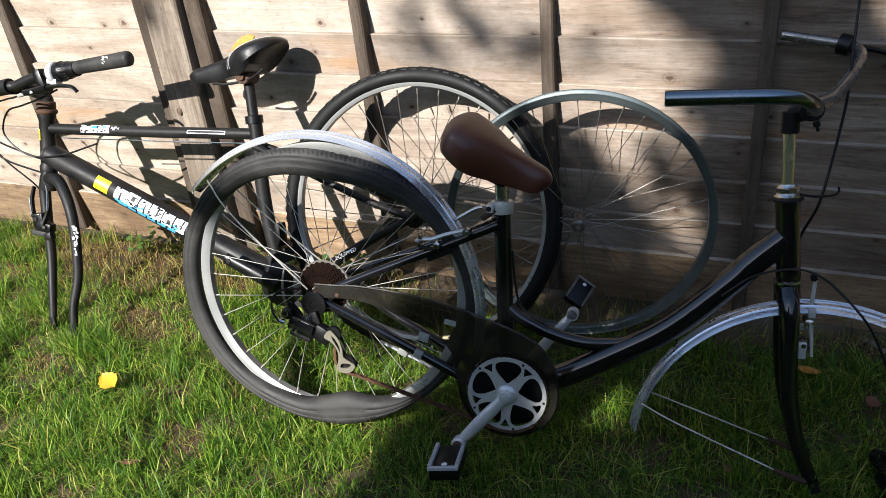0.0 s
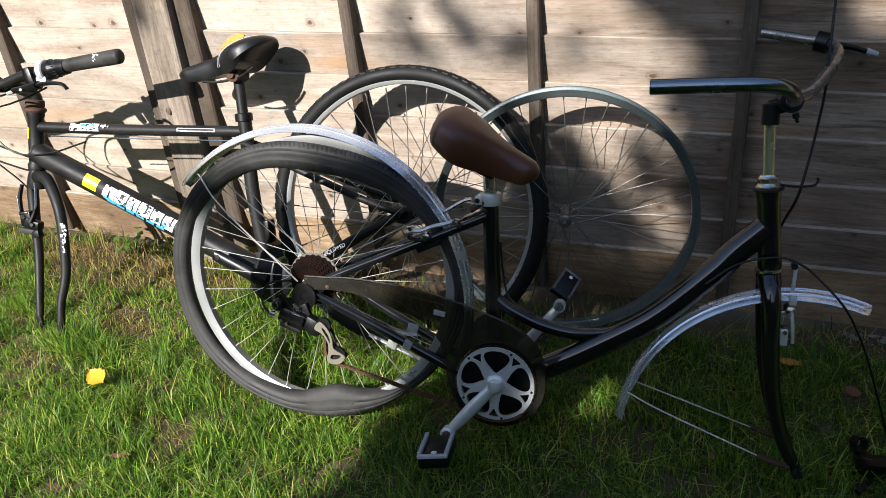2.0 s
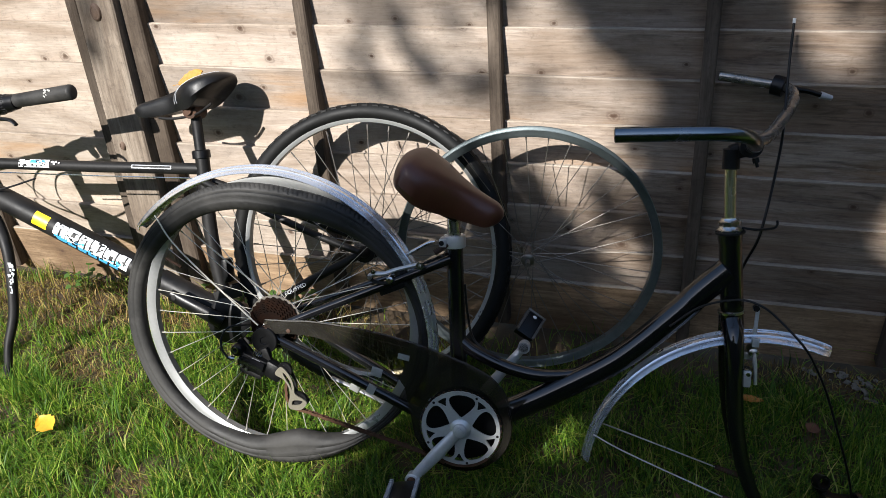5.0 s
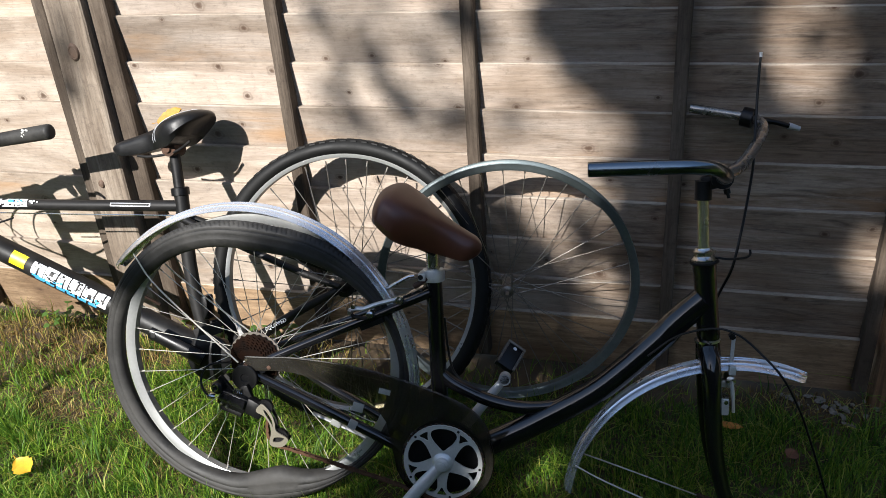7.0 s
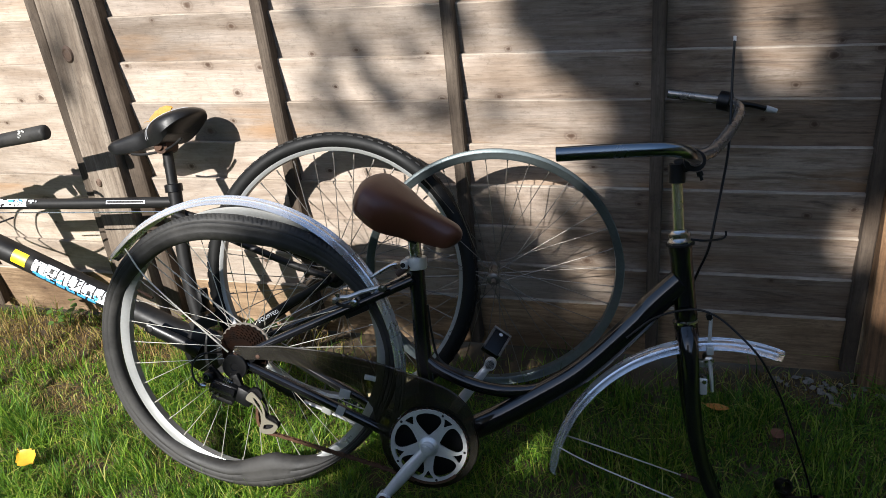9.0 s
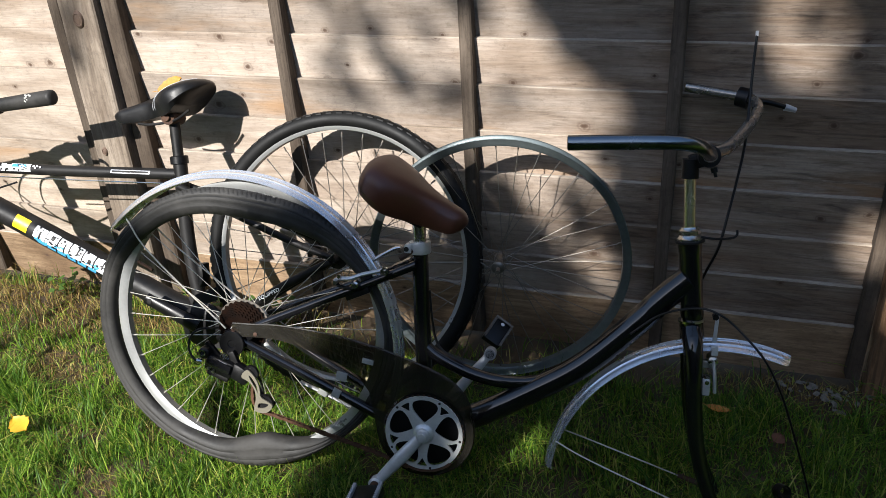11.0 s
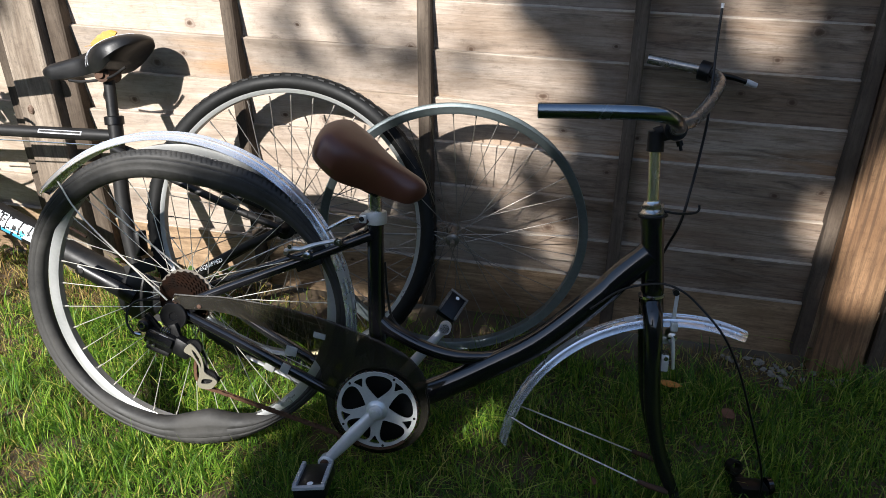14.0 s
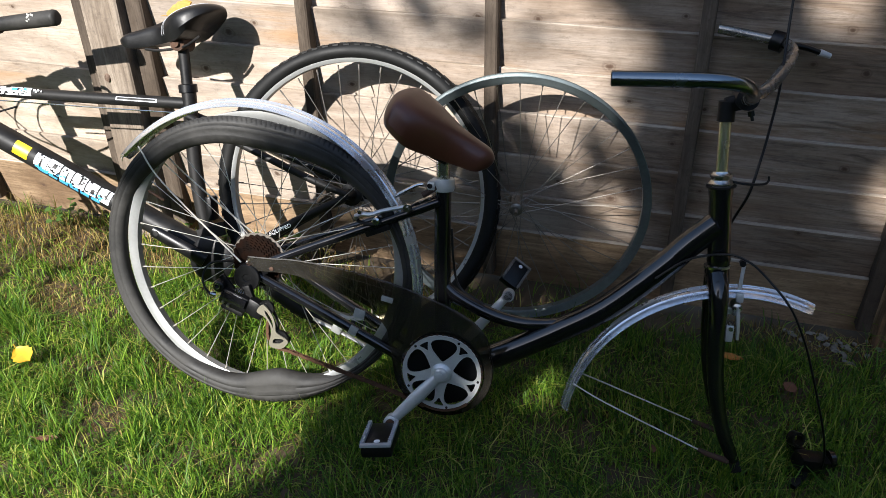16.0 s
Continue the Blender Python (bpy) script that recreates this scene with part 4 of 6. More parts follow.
def chainring_mesh():
    """A pressed ring with five broad arms, large rounded openings and small ones at the rim."""
    def opening(points, a):
        half = [Vector((r, w, 0)) for r, w in points]
        loop = half + [Vector((p.x, -p.y, 0)) for p in reversed(half) if p.y]
        turn = Matrix.Rotation(a, 3, "Z")
        return [turn @ p + Vector((CX, CY, 0)) for p in curve_through(loop, 4, True)]
    big = [(0.0225, 0.0), (0.0280, 0.0072), (0.040, 0.0186), (0.0520, 0.0246), (0.0612, 0.0212), (0.0660, 0.010), (0.0668, 0.0)]
    small = [(0.0500, 0.0), (0.0570, 0.0045), (0.0640, 0.0095), (0.0658, 0.0065), (0.0664, 0.0)]
    holes = [opening(big, radians(87 + 72 * k)) for k in range(5)] + [opening(small, radians(51 + 72 * k)) for k in range(5)]
    rim = [(CX + 0.0738 * math.cos(a), CY + 0.0738 * math.sin(a)) for a in (2 * math.pi * k / 80 for k in range(80))]
    bm = plate(rim, holes, 0.0725, 0.0035)
    disc(bm, (CX, CY, 0.072), (0, 0, 1), [(0, 0.019), (0.006, 0.0195), (0.009, 0.017), (0.012, 0.012)], 28)
    return bm


def teeth_mesh():
    bm = bmesh.new()
    for k in range(44):
        a = 2 * math.pi * k / 44
        block((0.005, 0.0035, 0.002), (CX + 0.0742 * math.cos(a), CY + 0.0745 * math.sin(a), 0.073), Matrix.Rotation(a, 3, "Z"), 0, bm)
    return bm


cr = cpart("chainring", chainring_mesh(), ALLOY, label="grey alloy five-arm chainring with rust")
for k in range(5):
    a = radians(64 + 72 * k)
    part("ring_bolt", lifted(disc(bmesh.new(), (CX + 0.0695 * math.cos(a), CY + 0.0695 * math.sin(a), 0.0755), (0, 0, 1), [(0, 0.0026), (0.001, 0.0026), (0.0012, 0.001)], 8), DROP), DULL, cr)
part("teeth", lifted(teeth_mesh(), DROP), RUST, cr, smooth=False)
part("chain_on_ring", lifted(hoop([(0.0722, -0.002), (0.0775, -0.002), (0.0775, 0.0075), (0.0722, 0.0075)], 60, start=radians(222), end=radians(312), centre=(CX, CY), closed=False, shift=lambda a: 0.069), DROP), CHAIN, cr)


def crank(s, near):
    end = Vector((0.286, -0.270, 0.094)) if near else Vector((0.474, -0.062, -0.088))
    base = Vector((CX, CY, 0.080)) if near else Vector((0.362, -0.20, -0.06))
    bm = bmesh.new()
    spine = curve_through([base, base.lerp(end, 0.3), base.lerp(end, 0.7), end], 4)
    girth = [float(np.interp(k / (len(spine) - 1), [0, 0.2, 0.45, 0.8, 1], [0.0125, 0.0130, 0.0155, 0.0125, 0.0105])) * (0.84 if near else 0.72) for k in range(len(spine))]
    sweep(bm, spine, girth, 14, flat=(0.6, 1.0), up=(0, 0, 1))
    disc(bm, base + Vector((0, 0, -0.016 * s)), (0, 0, s), [(0, 0.0135), (0.020, 0.0140), (0.024, 0.0125), (0.0255, 0.009)], 24)
    disc(bm, end + Vector((0, 0, -0.010 * s)), (0, 0, s), [(0, 0.012), (0.018, 0.0135 if near else 0.0118), (0.02, 0.011 if near else 0.009)], 20)
    arm = cpart("crank_arm", bm, ALLOY, label="grey alloy crank arm with a rusty tip" if near else "grey alloy crank arm")
    part("dust_cap", lifted(disc(bmesh.new(), base + Vector((0, 0, 0.012 * s)), (0, 0, s), [(0, 0.0085), (0.002, 0.0082), (0.003, 0.005)], 20), DROP), ALLOY, arm)
    part("axle_end", lifted(disc(bmesh.new(), end + Vector((0, 0, 0.010 * s)), (0, 0, s), [(-0.02, 0.009), (0.002, 0.009), (0.004, 0.006)], 12), DROP), RUST if near else DULL, arm)
    return end


def pedal(at, turn, s, plate):
    """A block pedal: dark body, metal plate with a toothed edge round each side."""
    m = Matrix.Translation(at) @ turn.to_4x4()

    def put(name, bm, material, parent, label=""):
        bmesh.ops.transform(bm, matrix=m, verts=bm.verts)
        return cpart(name, bm, material, parent, label)
    body = put("pedal", block((0.056, 0.022, 0.092), (0, -0.002, 0), None, 0.005), PLASTIC, None, "black plastic pedal with grey metal plate")
    fr = bmesh.new()
    for sx in (-1, 1):
        block((0.006, 0.006, 0.086), (0.025 * sx, 0.0115, 0), None, 0.001, fr)
        for k in range(11):
            block((0.007, 0.003, 0.004), (0.025 * sx, 0.0155, -0.038 + 0.0076 * k), None, 0.0006, fr)
    block((0.056, 0.006, 0.008), (0, 0.0115, 0.044 * s), None, 0.001, fr)
    bmesh.ops.transform(fr, matrix=m, verts=fr.verts)
    part("pedal_plate", lifted(fr, DROP), plate, body)
    rf = bmesh.new()
    disc(rf, (0, 0.011, 0.030 * s), (0, 1, 0), [(0, 0.0055), (0.001, 0.0055), (0.0015, 0.003)], 12)
    bmesh.ops.transform(rf, matrix=m, verts=rf.verts)
    part("pedal_cap", lifted(rf, DROP), WHITE_INK, body)


e = crank(1, True)
pedal(e + Vector((-0.004, -0.004, 0.062)), Matrix.Rotation(0.12, 3, "Z") @ Matrix.Rotation(0.08, 3, "Y"), 1, REFLECTOR)
e = crank(-1, False)
pedal(e + Vector((0.004, 0.024, -0.058)), Matrix.Rotation(-0.6, 3, "Z") @ Matrix.Rotation(0.75, 3, "X") @ Matrix.Diagonal((0.74, 0.85, 0.60)), -1, DARK_SPOKE)

# derailleur and chain
dr = cpart("derailleur", block((0.060, 0.034, 0.028), (-0.022, -0.062, 0.084), Matrix.Rotation(-0.36, 3, "Z"), 0.010), PLASTIC, label="black plastic rear derailleur")
part("derailleur_arm", lifted(block((0.040, 0.034, 0.024), (0.018, -0.076, 0.084), Matrix.Rotation(-0.5, 3, "Z"), 0.010), DROP), PLASTIC, dr)
part("outer_plate", lifted(block((0.050, 0.018, 0.006), (-0.020, -0.058, 0.0995), Matrix.Rotation(-0.36, 3, "Z"), 0.0028), DROP), BLACK, dr, "gloss black cover plate")
part("lower_plate", lifted(block((0.046, 0.010, 0.012), (-0.028, -0.082, 0.088), Matrix.Rotation(-0.36, 3, "Z"), 0.004), DROP), DULL, dr)
for k in range(3):
    part("return_spring", lifted(hoop([(0.0052, 0.0), (0.0066, 0.0008), (0.0052, 0.0016)], 16, centre=(0, 0)), DROP), CHROME, dr).matrix_local = Matrix.Translation((-0.016 + 0.0042 * k, -0.042 + DROP - 0.001 * k, 0.092)) @ Matrix.Rotation(1.2, 4, "Y") @ Matrix.Translation((0, -DROP, 0))
part("derailleur_mount", lifted(disc(bmesh.new(), (-0.004, -0.022, 0.066), (0, 0, 1), [(0, 0.023), (0.002, 0.0255), (0.008, 0.0255), (0.009, 0.0245), (0.009, 0.008), (0.0075, 0.007), (0.0075, 0.001)], 22), DROP), PLASTIC, dr)
part("derailleur_link", lifted(block((0.05, 0.012, 0.008), (-0.034, -0.036, 0.084), Matrix.Rotation(-0.9, 3, "Z"), 0.003), DROP), PLASTIC, dr)
part("derailleur_link", lifted(block((0.03, 0.016, 0.012), (0.002, -0.048, 0.080), Matrix.Rotation(-1.2, 3, "Z"), 0.004), DROP), DULL, dr)
part("derailleur_knuckle", lifted(disc(bmesh.new(), (-0.050, -0.036, 0.078), (0, 0, 1), [(0, 0.012), (0.014, 0.013), (0.020, 0.011), (0.022, 0.0075)], 18), DROP), PLASTIC, dr)
part("cable_bolt", lifted(hoop([(0.0040, 0.100), (0.0066, 0.100), (0.0066, 0.1025), (0.0040, 0.1025)], 18, centre=(-0.051, -0.034)), DROP), CHROME, dr)
part("barrel_adjuster", lifted(disc(bmesh.new(), (-0.058, -0.054, 0.094), (-1, 0.3, 0.4), [(0, 0.0055), (0.008, 0.0055), (0.009, 0.004), (0.014, 0.0035)], 14), DROP), CHROME, dr)
for p in ((-0.040, -0.063, 0.096), (-0.030, -0.069, 0.097)):
    part("derailleur_screw", lifted(disc(bmesh.new(), p, (-0.3, -0.3, 1), [(0, 0.0034), (0.006, 0.0034), (0.007, 0.002)], 8), DROP), CHROME, dr)
part("name_plate", lifted(block((0.017, 0.0035, 0.001), (-0.013, -0.053, 0.0975), Matrix.Rotation(-0.36, 3, "Z"), 0), DROP), REFLECTOR, dr)
blade = curve_through([(x, y, 0) for x, y in ((0.024, -0.078), (0.034, -0.064), (0.044, -0.068), (0.055, -0.083), (0.060, -0.100), (0.062, -0.116), (0.080, -0.127), (0.084, -0.134), (0.072, -0.147), (0.052, -0.147), (0.047, -0.138), (0.051, -0.122), (0.050, -0.104), (0.040, -0.088))], 4, True)
slots = [curve_through([(x, y, 0) for x, y in loop], 3, True) for loop in (((0.040, -0.074), (0.047, -0.081), (0.0545, -0.095), (0.0555, -0.108), (0.0525, -0.100), (0.042, -0.082)), ((0.058, -0.129), (0.076, -0.129), (0.069, -0.137), (0.055, -0.138)))]
part("derailleur_cage", lifted(plate(blade, slots, 0.094, 0.003), DROP), CAGE, dr, "pale metal derailleur cage", smooth=False)
part("derailleur_cage", lifted(plate(blade, slots, 0.080, 0.002), DROP), DULL, dr, smooth=False)
part("jockey_wheel", lifted(disc(bmesh.new(), (0.066, -0.130, 0.084), (0, 0, 1), [(0, 0.004), (0, 0.016), (0.007, 0.016), (0.007, 0.004)], 18), DROP), PLASTIC, dr)
part("jockey_wheel", lifted(disc(bmesh.new(), (0.040, -0.072, 0.084), (0, 0, 1), [(0, 0.004), (0, 0.015), (0.007, 0.015), (0.007, 0.004)], 18), DROP), PLASTIC, dr)
cpart("gear_cable", tube([(-0.066, -0.052, 0.10), (-0.078, -0.035, 0.10), (-0.080, -0.012, 0.095), (-0.066, 0.006, 0.085), (-0.03, 0.008, 0.07)], 0.0022, 6), PLASTIC)


def chain_mesh(points, pitch=0.0105):
    """Alternating inner and outer links along a sagging line."""
    line = curve_through(points, 40)
    bm = bmesh.new()
    dist, last, k = 0.0, line[0], 0
    for p in line[1:]:
        dist += (p - last).length
        if dist >= pitch:
            d = (p - last).normalized()
            rot = Vector((1, 0, 0)).rotation_difference(d).to_matrix()
            wdt = 0.0075 if k % 2 else 0.005
            for s in (-1, 1):
                block((pitch * 1.2, 0.0058, 0.0012), p + rot @ Vector((0, 0, s * wdt / 2)), rot, 0.0006, bm)
            disc(bm, p + rot @ Vector((pitch / 2, 0, -wdt / 2)), rot @ Vector((0, 0, 1)), [(0, 0.0028), (wdt, 0.0028)], 6)
            dist, k = 0.0, k + 1
        last = p
    return bm


cpart("chain", chain_mesh([(0.046, -0.085, 0.088), (0.042, -0.11, 0.088), (0.044, -0.132, 0.088), (0.058, -0.148, 0.088), (0.079, -0.153, 0.088), (0.127, -0.168, 0.085), (0.18, -0.185, 0.082), (0.244, -0.206, 0.076), (0.30, -0.226, 0.071), (0.345, -0.245, 0.069)]), CHAIN, label="rusty brown chain hanging slack", smooth=False)

# folded stand on the far side
ks = cpart("kickstand", tube([(0.079, -0.1445, -0.058), (0.132, -0.167, -0.060), (0.1906, -0.192, -0.060)], [0.0050, 0.0062], 10, flat=(1, 0.7)), RIM, label="folded pale metal kickstand")
part("stand_bracket", lifted(block((0.022, 0.024, 0.012), (0.132, -0.157, -0.055), Matrix.Rotation(-0.45, 3, "Z"), 0.003), DROP), RIM, ks)

# ---- mountain bicycle ----
MDROP = 0.327
mtb = thing("mountain_bicycle", "scuffed black mountain bicycle without front wheel, leaning on the fence", "bicycle", plane_pose((-0.28, -0.19, 0.309), 20, 5, MDROP))


def mpart(name, bm, material, parent=None, label="", smooth=True):
    return part(name, lifted(bm, MDROP), material, parent or mtb, label, smooth)


mw = mpart("rear_wheel", hoop(rim_section(0.302, 0.0165, 0.026), 120), RIM, label="bright machined alloy rim")
round_tyre = lambda a: [(0.3085 + 0.0185 * math.cos(2 * math.pi * k / 20), 0.021 * math.sin(2 * math.pi * k / 20)) for k in range(20)]
part("tyre", lifted(hoop(round_tyre, 120), MDROP), DARK_RUBBER, mw, "knobbly black tyre")
tread_blocks(84, lambda a: 0.3275, lambda a: 0.0, DARK_RUBBER, mw, MDROP, 0.0115, (0.0014, 0.0066, 0.0050), (-1, 0, 1), 0.0018, 0.0036)
part("hub", lifted(disc(bmesh.new(), (0, 0, -0.06), (0, 0, 1), [(0, 0.006), (0.02, 0.006), (0.022, 0.014), (0.026, 0.025), (0.030, 0.025), (0.032, 0.014), (0.085, 0.014), (0.087, 0.025), (0.091, 0.025), (0.094, 0.014), (0.12, 0.006)], 24), MDROP), DULL, mw)
spokes(mw, MDROP, 0.023, 0.028, 0.281, 36, 0.0011, DARK_SPOKE)
HT, HB = Vector((-0.998, 0.215, 0)), Vector((-1.008, 0.062, 0))
hd = (HT - HB).normalized()
mpart("head_tube", disc(bmesh.new(), HB, hd, [(0, 0.022), (0.012, 0.023), (0.02, 0.0195), (0.13, 0.0195), (0.14, 0.0225), (0.153, 0.022)], 22), DULL)
mpart("top_tube", tube([(-1.0, 0.172, 0), (-0.7, 0.17, 0), (-0.405, 0.172, 0)], 0.0135, 18), DULL, label="scuffed black top tube")
mpart("down_tube", tube([(-1.005, 0.106, 0), (-0.96, 0.088, 0), (-0.617, -0.06, 0), (-0.335, -0.183, 0)], 0.0285, 22), DULL, label="fat scuffed black down tube")
mpart("seat_tube", tube([(-0.404, 0.215, 0), (-0.385, 0.0, 0), (-0.345, -0.185, 0)], 0.0165, 18), DULL)
mpart("bottom_bracket", disc(bmesh.new(), (-0.338, -0.185, -0.04), (0, 0, 1), [(0, 0.022), (0.08, 0.022)], 22), DULL)
for s in (1, -1):
    cs = mpart("chain_stay", tube([(-0.33, -0.188, 0.03 * s), (-0.24, -0.145, 0.045 * s), (-0.12, -0.068, 0.054 * s), (-0.005, -0.004, 0.06 * s)], [0.0125, 0.009], 12), DULL)
    mpart("seat_stay", tube([(-0.398, 0.145, 0.016 * s), (-0.3, 0.11, 0.036 * s), (-0.1, 0.035, 0.052 * s), (0.0, 0.004, 0.06 * s)], [0.009, 0.008], 12), DULL)
bbs = mpart("crank_shell", disc(bmesh.new(), (-0.338, -0.185, -0.05), (0, 0, 1), [(0, 0.028), (0.01, 0.034), (0.088, 0.034), (0.098, 0.024)], 24), DULL)
part("chainring", lifted(hoop([(0.060, -0.058), (0.078, -0.058), (0.078, -0.054), (0.060, -0.054)], 48, centre=(-0.338, -0.185)), MDROP), DULL, bbs)
part("crank_arm", lifted(tube([(-0.338, -0.178, 0.055), (-0.372, -0.158, 0.064), (-0.458, -0.1165, 0.070)], [0.0185, 0.0145], 12, flat=(0.6, 1)), MDROP), PLASTIC, bbs)
part("pedal_hole", lifted(disc(bmesh.new(), (-0.447, -0.1215, 0.0774), (0, 0, 1), [(0, 0.0066), (0.0016, 0.0062), (0.0018, 0.0045)], 14), MDROP), DULL, bbs)
fd = mpart("front_derailleur", block((0.016, 0.056, 0.036), (-0.334, -0.060, 0.026), Matrix.Rotation(0.10, 3, "Z"), 0.005), PLASTIC, label="black front derailleur on the seat tube")
part("derailleur_plate", lifted(block((0.07, 0.028, 0.004), (-0.325, -0.112, 0.048), Matrix.Rotation(0.35, 3, "Z"), 0.001), MDROP), DULL, fd)
part("shell_cover", lifted(disc(bmesh.new(), (-0.325, -0.175, 0.040), (0, 0, 1), [(0, 0.050), (0.004, 0.054), (0.010, 0.054), (0.014, 0.046), (0.016, 0.020)], 28), MDROP), PLASTIC, bbs)
mpart("seat_post", tube([(-0.404, 0.19, 0), (-0.416, 0.305, 0)], 0.0125, 16), DULL, label="black seat post")
mpart("seat_collar", disc(bmesh.new(), (-0.4035, 0.196, 0), (-0.1, 1, 0), [(0, 0.018), (0.001, 0.021), (0.018, 0.021), (0.02, 0.017)], 20), PLASTIC)
SPORT_SADDLE = ((-0.320, 0.374, -0.012), (-0.574, 0.290, -0.012), [(0, 0.046), (0.06, 0.056), (0.14, 0.072), (0.26, 0.080), (0.38, 0.070), (0.48, 0.046), (0.56, 0.031), (0.8, 0.024), (1, 0.019)], [(0, 0.008), (0.12, 0.010), (0.26, 0.024), (0.38, 0.036), (0.48, 0.028), (0.9, 0.020), (1, 0.014)], [(0, 0.016), (0.2, 0.030), (0.36, 0.032), (0.5, 0.024), (0.9, 0.017), (1, 0.012)])
ms = mpart("saddle", saddle_mesh(SPORT_SADDLE), BLACK_VINYL, label="black stitched sports saddle")
for off in (0.0, 0.03):
    seam = [saddle_at(SPORT_SADDLE, q + off, t, 0.0004) for q, t in ((0.50, 1.7), (0.50, 1.3), (0.49, 1.0), (0.46, 0.8), (0.40, 0.6), (0.30, 0.42), (0.18, 0.30), (0.08, 0.22))]
    part("stitching", lifted(tube(seam, 0.0008, 5), MDROP), REFLECTOR, ms, "pale stitched seam")
part("saddle_rail", lifted(tube([(-0.50, 0.288, 0.014), (-0.46, 0.287, 0.022), (-0.40, 0.298, 0.024), (-0.36, 0.322, 0.026)], 0.0032, 8), MDROP), DULL, ms)
part("saddle_clamp", lifted(disc(bmesh.new(), (-0.416, 0.304, -0.028), (0, 0, 1), [(0, 0.010), (0.002, 0.017), (0.054, 0.017), (0.056, 0.010), (0.062, 0.008)], 18), MDROP), RUST, ms)

# steering: the fork is turned towards the lawn, the bar lies along the bicycle
fc = mpart("fork_crown", disc(bmesh.new(), HB - hd * 0.05, hd, [(0, 0.02), (0.015, 0.026), (0.034, 0.024), (0.05, 0.019)], 20), DULL)


def mtb_leg(points, label):
    return mpart("fork_leg", tube(points, [0.0165, 0.0095], 16), DULL, None, label)


mtb_leg([(-1.0, 0.045, 0.012), (-0.955, 0.040, 0.03), (-0.912, -0.01, 0.052), (-0.893, -0.075, 0.062), (-0.882, -0.185, 0.076), (-0.888, -0.262, 0.094), (-0.886, -0.318, 0.104)], "scuffed black fork leg with pale decal")
mtb_leg([(-1.015, 0.040, 0.0), (-1.035, 0.018, -0.008), (-1.032, -0.05, -0.002), (-1.018, -0.158, 0.012), (-1.006, -0.25, 0.034), (-0.998, -0.318, 0.05)], "scuffed black fork leg")
mpart("fork_dropout", block((0.016, 0.034, 0.008), (-0.886, -0.328, 0.106), Matrix.Rotation(0.2, 3, "Z"), 0.002), DULL)
mpart("fork_dropout", block((0.016, 0.034, 0.008), (-0.998, -0.328, 0.052), Matrix.Rotation(0.2, 3, "Z"), 0.002), DULL)
vb = mpart("v_brake", block((0.032, 0.040, 0.026), (-1.000, -0.058, 0.055), Matrix.Rotation(0.08, 3, "Z"), 0.006), PLASTIC, label="black rim brake with worn arms")
part("brake_body", lifted(block((0.044, 0.024, 0.024), (-0.964, -0.068, 0.078), Matrix.Rotation(-0.22, 3, "Z"), 0.006), MDROP), PLASTIC, vb)
part("brake_body", lifted(block((0.022, 0.020, 0.020), (-0.948, -0.090, 0.086), Matrix.Rotation(0.2, 3, "Z"), 0.006), MDROP), DULL, vb)
part("brake_arm", lifted(tube([(-1.034, 0.024, 0.03), (-1.026, -0.008, 0.05), (-1.014, -0.048, 0.062)], [0.0055, 0.0075], 8, flat=(1, 0.7)), MDROP), DULL, vb)
part("brake_arm", lifted(tube([(-0.962, 0.018, 0.06), (-0.948, -0.022, 0.080), (-0.962, -0.062, 0.090)], [0.0055, 0.0075], 8, flat=(1, 0.7)), MDROP), DULL, vb)
part("brake_block", lifted(block((0.046, 0.014, 0.014), (-0.990, -0.088, 0.07), Matrix.Rotation(-0.1, 3, "Z"), 0.004), MDROP), RUBBER, vb)
part("worn_edge", lifted(tube([(-1.029, -0.002, 0.056), (-1.022, -0.022, 0.062), (-1.014, -0.040, 0.069)], 0.0014, 6), MDROP), CHROME, vb)
part("worn_edge", lifted(block((0.020, 0.004, 0.002), (-1.000, -0.042, 0.0685), Matrix.Rotation(0.08, 3, "Z"), 0.0005), MDROP), CHROME, vb)
part("brake_bolt", lifted(disc(bmesh.new(), (-0.956, -0.066, 0.090), (0, 0, 1), [(0, 0.005), (0.006, 0.005), (0.006, 0.0025)], 6), MDROP), CHROME, vb)
part("brake_spring", lifted(tube([(-0.955, -0.045, 0.09), (-0.945, -0.02, 0.09), (-0.955, 0.02, 0.075), (-0.96, 0.035, 0.07)], 0.0018, 6), MDROP), CHROME, vb)
part("brake_bolt", lifted(disc(bmesh.new(), (-1.003, -0.052, 0.066), (0, 0, 1), [(0, 0.006), (0.006, 0.006), (0.006, 0.003)], 6), MDROP), CHROME, vb)
mpart("headset", disc(bmesh.new(), HT - hd * 0.006, hd, [(0, 0.024), (0.005, 0.0275), (0.010, 0.0265), (0.013, 0.022), (0.019, 0.0235), (0.030, 0.0225), (0.033, 0.016)], 18), RUST, label="rusty headset rings")
inv = mtb.matrix_world.inverted()


def from_world(*p):
    q = inv @ Vector(p)
    return Vector((q.x, q.y - MDROP, q.z))


